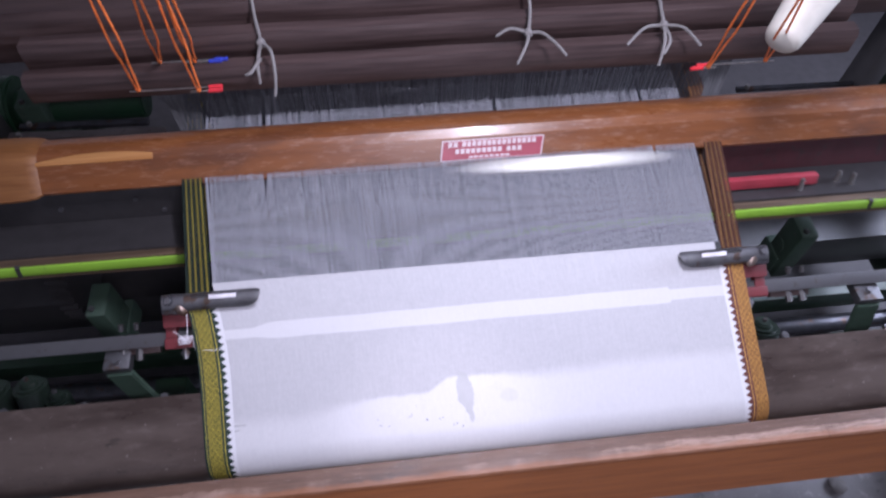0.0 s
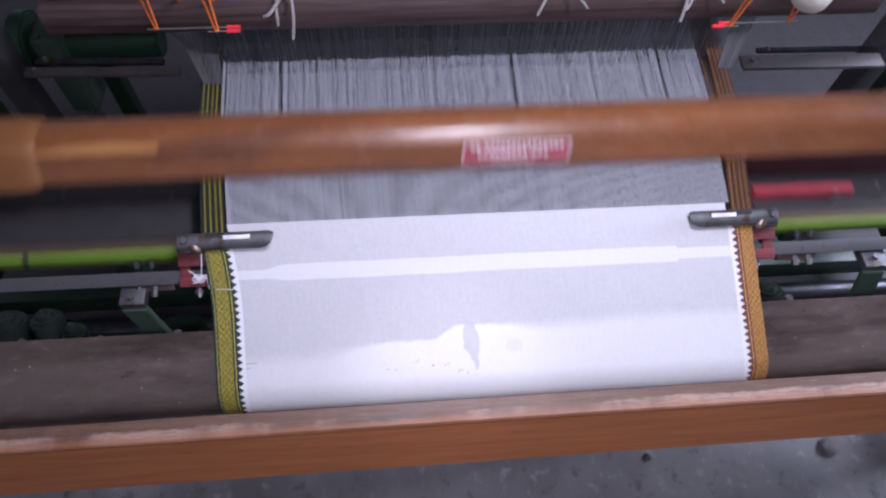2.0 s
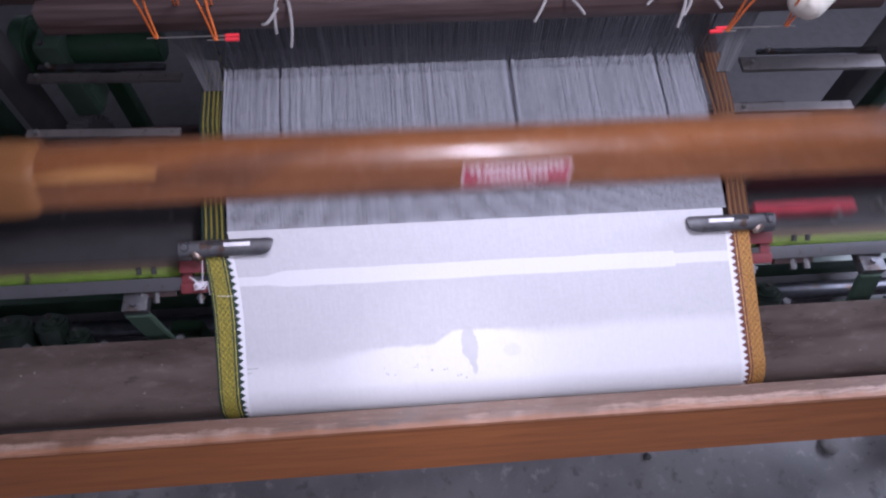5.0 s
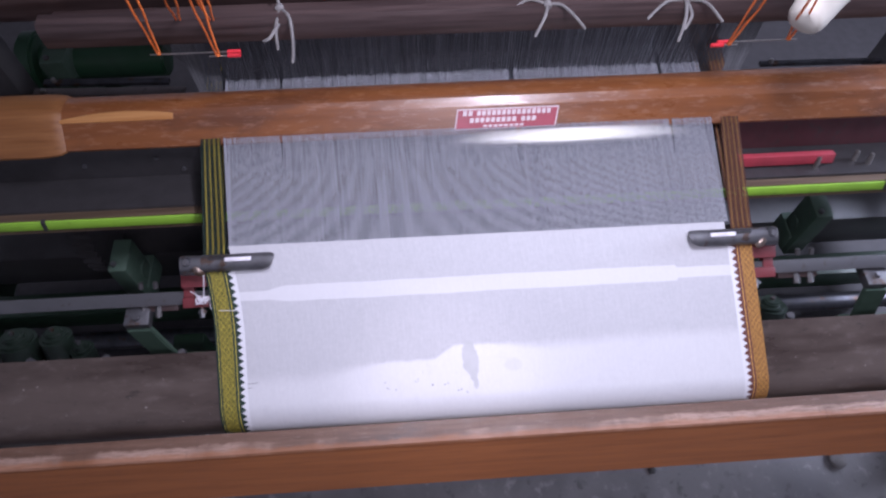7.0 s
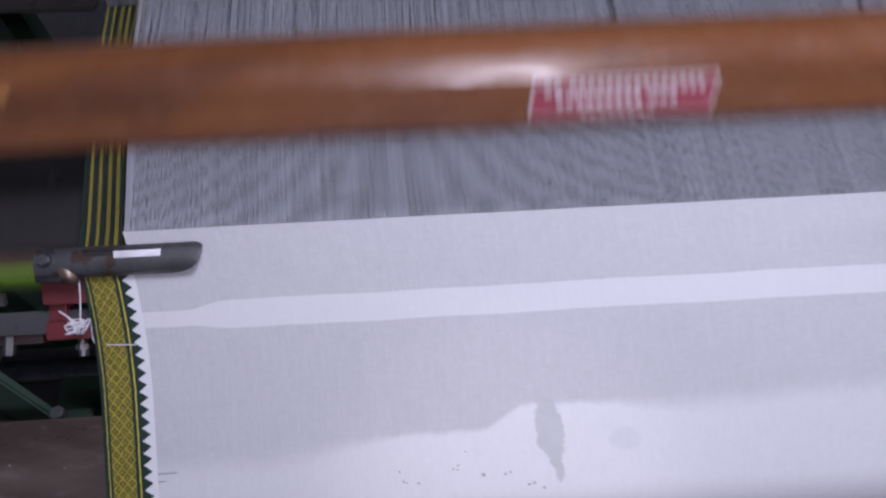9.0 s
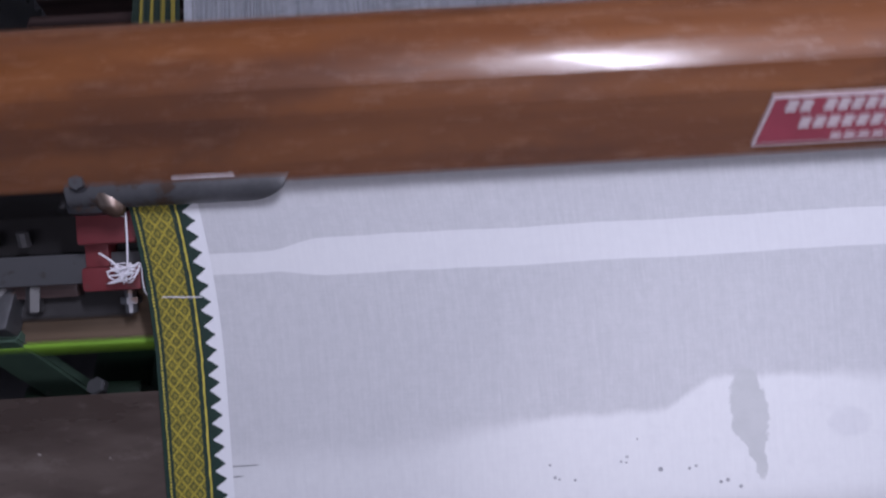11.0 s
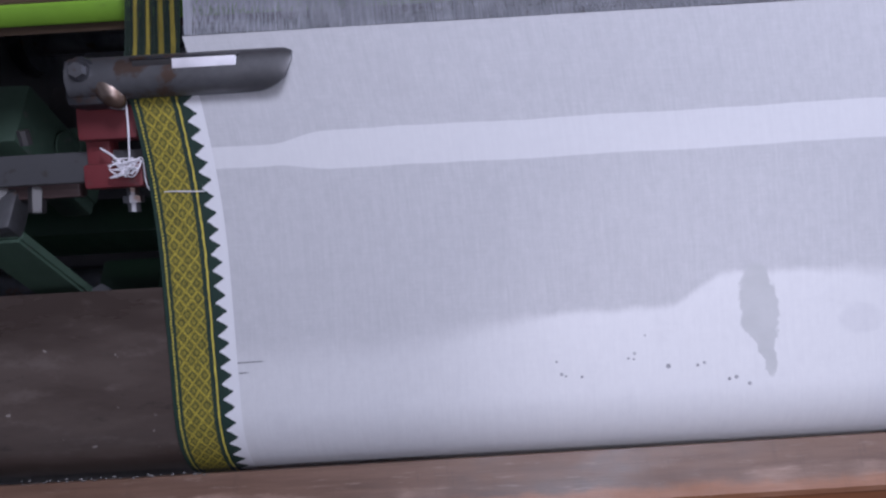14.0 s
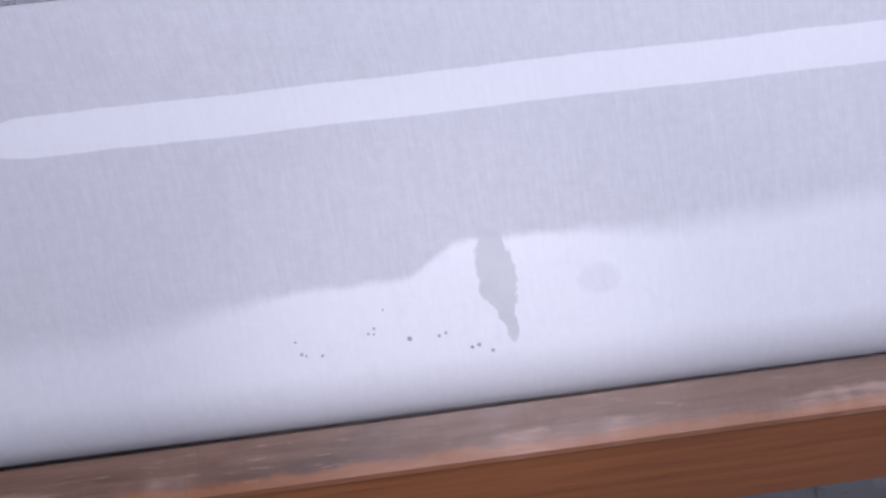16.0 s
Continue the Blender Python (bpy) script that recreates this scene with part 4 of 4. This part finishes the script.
def lint():
    t = thing("thread_tangle", "tangle of loose white threads caught on the red bracket", "thread", pose(-0.648, 0.246, 0.975))
    rng = random.Random(5)
    bm = bmesh.new()
    for k in range(7):
        pts, p = [], Vector((0, 0, 0))
        for j in range(7):
            pts.append(p.copy())
            p = Vector((rng.uniform(-0.014, 0.014), rng.uniform(-0.010, 0.010), rng.uniform(0, 0.010)))
        cord(pts, 0.0007, 5, bm)
    cord([(0, 0, 0.004), (-0.012, 0.012, 0.006), (-0.026, 0.022, 0.006)], 0.0012, 5, bm)
    cord([(0.004, 0.0, 0.004), (0.008, 0.03, 0.026), (0.007, 0.075, 0.050)], 0.0009, 5, bm)
    cord([(0.006, 0.045, 0.034), (-0.008, 0.048, 0.034), (-0.018, 0.060, 0.040)], 0.0007, 5, bm)
    cord([(0.008, 0.004, 0.004), (0.016, 0.008, 0.006), (0.020, -0.018, -0.008), (0.045, -0.024, -0.004), (0.075, -0.026, -0.0038)], 0.0006, 5, bm)
    part("threads", bm, WHITECORD, t)


lint()


fluff_v, fluff_f = [], []
rng = random.Random(8)
for i in range(70):
    x = rng.uniform(-1.2, -0.60) if i % 3 else rng.uniform(-0.80, -0.60)
    y, z, r = rng.uniform(-0.0135, -0.0105), 0.822 + rng.uniform(-0.002, 0.001), rng.uniform(0.0004, 0.0010)
    k = len(fluff_v)
    fluff_v += [(x - r * rng.uniform(1, 3), y, z), (x + r * rng.uniform(1, 3), y + r * 0.5, z), (x, y - r, z + r), (x, y + r, z + r * 0.6)]
    fluff_f += [(k, k + 1, k + 2), (k, k + 1, k + 3), (k, k + 2, k + 3), (k + 1, k + 2, k + 3)]
tagged(mesh_object("cotton_fluff", fluff_v, fluff_f, GREYCORD), "specks of white cotton fluff in the greasy joint", "fluff", kind="stuff")

# ---- workings beneath the warp ----
def bolt_head(parent, x, y, z, r=0.010):
    part("bolt", rod((x, y, z), (x, y, z + 0.012), r, r * 0.94, 6, 0.0015), STEEL, parent, "worn hexagon bolt head")


def bracket(x, y, z, w, d, h, material, name="lug", bolts=1):
    b = thing("machine_bracket", "painted cast-iron bracket bolted under the loom", "bracket", pose(x, y, z - h), "cast brackets")
    bm = bmesh.new()
    box((-w / 2, -d / 2, 0), (w / 2, d / 2, h), 0.008, None, bm)
    box((-w * 0.62, -d * 0.3, 0), (w * 0.62, d * 0.8, h * 0.35), 0.010, None, bm)
    rod((-w * 0.56, d * 0.1, h * 0.5), (w * 0.56, d * 0.1, h * 0.5), d * 0.30, seg=18, bevel=0.003, bm=bm)
    part(name, bm, material, b)
    for k in range(bolts):
        bolt_head(b, -w * 0.2 + 0.4 * w * k, -d * 0.3, h - 0.002, 0.008)
    return b


bracket(-0.962, 0.505, 0.75, 0.050, 0.10, 0.22, PALEGREEN)
bracket(0.985, 0.555, 0.75, 0.052, 0.085, 0.22, PALEGREEN)


def bar_stay(x0, x1, y0, y1, skew):
    """A grey foot clamped to the bar on a green cast arm."""
    s = thing("bar_stay", "grey steel clamp on a faded green cast arm under the bar", "bracket", pose((x0 + x1) / 2, (y0 + y1) / 2, 0.80), "bar stays")
    w, d = (x1 - x0) / 2, (y1 - y0) / 2
    part("clamp", box((-w, -d, 0.112), (w, d + 0.03, 0.138), 0.004), STEEL, s, "grey worn steel clamp")
    arm = bmesh.new()
    own = [(-w, -d - 0.004, 0.118), (w, -d - 0.004, 0.118), (w + skew, -d - 0.030, 0.0), (-w + skew, -d - 0.030, 0.0)]
    front = [arm.verts.new(p) for p in own]
    rear = [arm.verts.new((p[0], p[1] + 0.014, p[2])) for p in own]
    arm.faces.new(front)
    arm.faces.new(rear[::-1])
    for k in range(4):
        arm.faces.new((front[k], rear[k], rear[(k + 1) % 4], front[(k + 1) % 4]))
    bmesh.ops.recalc_face_normals(arm, faces=arm.faces)
    bmesh.ops.bevel(arm, geom=list(arm.edges), offset=0.003, segments=2, affect="EDGES")
    part("arm", arm, PALEGREEN, s, "faded green cast arm")
    part("foot", box((-w + skew - 0.03, -d - 0.050, -0.36), (w + skew + 0.05, -d - 0.012, 0.0), 0.008), GREEN, s, "dark green cast foot")
    part("stay_bolt", rod((0.0, 0.0, 0.137), (0.0, 0.0, 0.146), 0.008, 0.0075, 6), STEEL, s)


bar_stay(-0.832, -0.776, 0.212, 0.246, 0.030)
bar_stay(0.888, 0.946, 0.214, 0.262, 0.020)
bracket(-0.76, 0.22, 0.72, 0.08, 0.12, 0.28, GREEN)
bracket(-1.17, 1.08, 0.93, 0.07, 0.09, 0.30, PALEGREEN)


def gear(x, y, z, r, w, teeth, material):
    g = thing("gear_wheel", "greasy dark cast gear wheel on its shaft", "gear", pose(x, y, z), "gear wheels")
    bm = bmesh.new()
    n = teeth * 4
    prof_r = [r * (1.0 if (k % 4) < 2 else 0.93) for k in range(n)]
    rings = []
    for xx in (-w / 2, w / 2):
        rings.append([bm.verts.new((xx, prof_r[k] * math.cos(2 * math.pi * k / n), prof_r[k] * math.sin(2 * math.pi * k / n))) for k in range(n)])
    for k in range(n):
        bm.faces.new((rings[0][k], rings[0][(k + 1) % n], rings[1][(k + 1) % n], rings[1][k]))
    bm.faces.new(rings[0][::-1])
    bm.faces.new(rings[1])
    bmesh.ops.recalc_face_normals(bm, faces=bm.faces)
    part("toothed_rim", bm, material, g, smooth=False)
    part("hub", rod((-w, 0, 0), (w, 0, 0), r * 0.28, seg=20, bevel=0.004), DARKSTEEL, g)


gear(-1.12, 0.80, 0.58, 0.22, 0.05, 48, BLACK)

part("low_girder", box((-1.58, 0.16, 0.42), (1.58, 0.24, 0.60), 0.008), BLACK, loom, "black oily iron girder")
part("mid_girder", box((-1.58, 0.66, 0.32), (1.58, 0.78, 0.48), 0.008), BLACK, loom, "black oily iron girder")
# added black sheet hides the pale floor, so the space below looks unlit
part("floor_shade_sheet", box((-2.7, 0.06, 0.002), (2.7, 2.9, 0.022), 0.006), FLOORSHADE, loom, "black sheet added as the darkness under and behind the workings")
part("rocking_shaft", rod((-1.58, PIVOT_Y, PIVOT_Z + 0.03), (1.58, PIVOT_Y, PIVOT_Z + 0.03), 0.03, seg=20), DARKSTEEL, loom)
part("apron_rail", box((-1.58, 0.06, 0.70), (1.58, 0.12, 0.78), 0.006), GREEN, loom, "dark green rail under the breast plate")
part("warp_roll", rod((-0.70, 1.24, 0.55), (0.68, 1.24, 0.55), 0.17, seg=40), WHITEWARP, loom, "thick roll of white warp")
for x, y in ((-0.905, 0.178), (-1.08, 0.180), (-0.73, 0.182), (0.74, 0.19), (1.0, 0.186)):
    bolt_head(loom, x, y, cloth_z(0.147) - 0.10, 0.011)


def boss(x, y, z, r):
    b = thing("cast_boss", "dull round cast-iron boss standing on the girder", "boss", pose(x, 0.21, 0.52), "cast bosses")
    bm = rod((0, 0, 0), (0, y - 0.21, z - 0.52), r * 0.8, r, 26, 0.008)
    rod((0, y - 0.215, z - 0.53), (0, y - 0.205, z - 0.505), r * 0.55, r * 0.5, 20, 0.004, bm)
    part("body", bm, BOSS, b)
    part("bolt", rod((0.0, y - 0.206, z - 0.507), (0.0, y - 0.203, z - 0.497), 0.006, seg=6), STEEL, b)


BOSS = painted("oily_green_casting", (0.018, 0.030, 0.022), (0.05, 0.05, 0.045), 0.45, 0.1, 0.6)
boss(-1.115, 0.305, 0.70, 0.040)
boss(-1.045, 0.270, 0.69, 0.030)
boss(-1.215, 0.300, 0.70, 0.050)
boss(0.80, 0.300, 0.66, 0.045)


LEVER = painted("dusty_grey_lever", (0.105, 0.092, 0.090), (0.05, 0.04, 0.038), 0.5, 0.2, 0.58)


def lever(x0, x1, y, z, w, tilt_z):
    t = thing("treadle_lever", "flat grey steel lever bar under the warp", "lever", pose(x0, y, z, 0, 0, tilt_z), "lever bars")
    part("bar", box((0, -w / 2, -0.006), (x1 - x0, w / 2, 0.006), 0.002), LEVER if w > 0.02 else DARKSTEEL, t)
    part("pin", rod((0.03, 0, 0.005), (0.03, 0, 0.016), 0.007, 0.006, 10), BRIGHT, t)


lever(-1.21, -0.79, 0.952, 0.90, 0.028, -2)
lever(-1.19, -0.84, 0.990, 0.90, 0.020, -2)
lever(-1.17, -0.77, 0.755, 0.90, 0.026, -2)
lever(0.73, 1.07, 0.745, 0.90, 0.030, -1)
lever(0.80, 1.22, 0.905, 0.90, 0.050, -1)
lever(0.86, 1.23, 0.952, 0.90, 0.014, -1)

ROLLER = painted("roller_green_paint", (0.010, 0.040, 0.018), (0.05, 0.07, 0.05), 0.45, 0.0, 0.66)
guard = thing("green_roller", "dark green painted roller with a round flange behind the healds", "roller")
part("rail", rod((-1.24, 1.12, 0.85), (-0.88, 1.12, 0.85), 0.052, seg=28, bevel=0.006), ROLLER, guard, "dark green painted roller")
part("flange", rod((-1.285, 1.12, 0.85), (-1.235, 1.12, 0.85), 0.092, seg=32, bevel=0.008), ROLLER, guard, "green round flange")
part("leg", box((-1.10, 1.10, 0.022), (-1.05, 1.15, 0.86), 0.004), GREEN, guard)


# ---- litter on the floor ----
def pebble(x, y, r, material, label):
    bm = bmesh.new()
    bmesh.ops.create_icosphere(bm, subdivisions=2, radius=r)
    for vert in bm.verts:
        vert.co *= 1 + 0.35 * noise.noise(vert.co * (2.2 / r) + Vector((x, y, 0)))
        vert.co.z *= 0.45
    low = min(vert.co.z for vert in bm.verts)
    bmesh.ops.translate(bm, vec=(x, y, -low), verts=bm.verts)
    tagged(part("floor_scrap", bm, material, None), label, "scrap", "floor scraps")


pebble(-1.266, -0.017, 0.045, GREYCORD, "pale crumpled scrap lying on the concrete")
pebble(0.587, -0.004, 0.014, BLACK, "small dark scrap lying on the concrete")
pebble(1.22, -0.01, 0.030, GREYCORD, "pale crumpled scrap lying on the concrete")

# lamp overhead
lamp = thing("tube_light", "short white tube light hung from the ceiling", "lamp", pose(0.22, 0.36, 2.74))
part("housing", box((-0.36, -0.06, 0.01), (0.32, 0.06, 0.05), 0.006), WHITEPLASTIC, lamp)
for x in (-0.3, 0.26):
    part("hanger", rod((x, 0, 0.05), (x, 0, 0.46), 0.006, seg=10), DARKSTEEL, lamp)

front_lamp = copy_thing(lamp, pose(0.14, -0.80, 2.74))

reflector = thing("reflector_lamp", "small round reflector lamp hung from the ceiling", "lamp", pose(0.10, -0.34, 2.80))
part("bowl", rod((0, 0, -0.03), (0, 0, 0.06), 0.065, 0.025, 24), BLACK, reflector)
part("stem", rod((0, 0, 0.06), (0, 0, 0.40), 0.007, seg=10), DARKSTEEL, reflector)

# window frame in the east wall
win = tagged(new("window_1"), "steel-framed open window opening to daylight", "window", kind="structure")
for lo, hi in (((3.25, 0.25, 1.15), (3.30, 0.30, 2.35)), ((3.25, 1.50, 1.15), (3.30, 1.55, 2.35)), ((3.25, 0.30, 1.15), (3.30, 1.50, 1.20)), ((3.25, 0.30, 2.30), (3.30, 1.50, 2.35)), ((3.25, 0.88, 1.20), (3.30, 0.92, 2.30))):
    part("window_frame", box(lo, hi, 0.003), GREEN, win)


# ---- what moves ----
BEATS = [(0.0, -0.440), (0.255, 0.0), (1.345, 2.0), (2.42, 4.0), (3.47, 6.0), (6.455, 11.5), (6.735, 12.0), (7.815, 14.0), (10.475, 19.0), (11.02, 20.0), (11.555, 21.0), (16.0, 29.24)]


def beat(t):
    """Turns of the crank at t; whole numbers are the beats of the sley."""
    return float(np.interp(t, [b[0] for b in BEATS], [b[1] for b in BEATS]))


def sley_pose(t):
    p = 2 * math.pi * beat(t)
    swing = (math.cos(p) + 0.10 * math.cos(2 * p) - 0.10) 
    return pose(0, PIVOT_Y, PIVOT_Z, 1.25 + 10.35 * swing)


def shuttle_x(t):
    b = beat(t)
    k = math.floor(b)
    s = (b - k - (0.528 if k % 2 else 0.520)) / 0.36 + 0.5
    s = min(1.0, max(0.0, s))
    x = -1.36 + 2.72 * s
    return x if k % 2 else -x


def motions():
    steps = [i / 30 for i in range(481)]
    walk(sley, [(t, sley_pose(t)) for t in steps])
    rest = TO_SLEY @ Matrix.Translation((0, 0.292, 1.030))
    walk(shuttle, [(t, sley_pose(t) @ Matrix.Translation((shuttle_x(t), 0, 0)) @ rest) for t in steps])
    for ob, sign in ((sheet_a, 1), (sheet_b, -1)):
        walk(ob, [(t, pose(0, FELL_Y, FELL_Z, 0.0 + sign * 4.2 * math.cos(math.pi * (beat(t) - 0.5)))) for t in steps])
    for ob, sign, y in ((shaft_a, 1, 0.805), (shaft_b, -1, 0.865)):
        walk(ob, [(t, pose(0, y, 1.19 + sign * 0.022 * math.cos(math.pi * (beat(t) - 0.5)))) for t in steps])


motions()
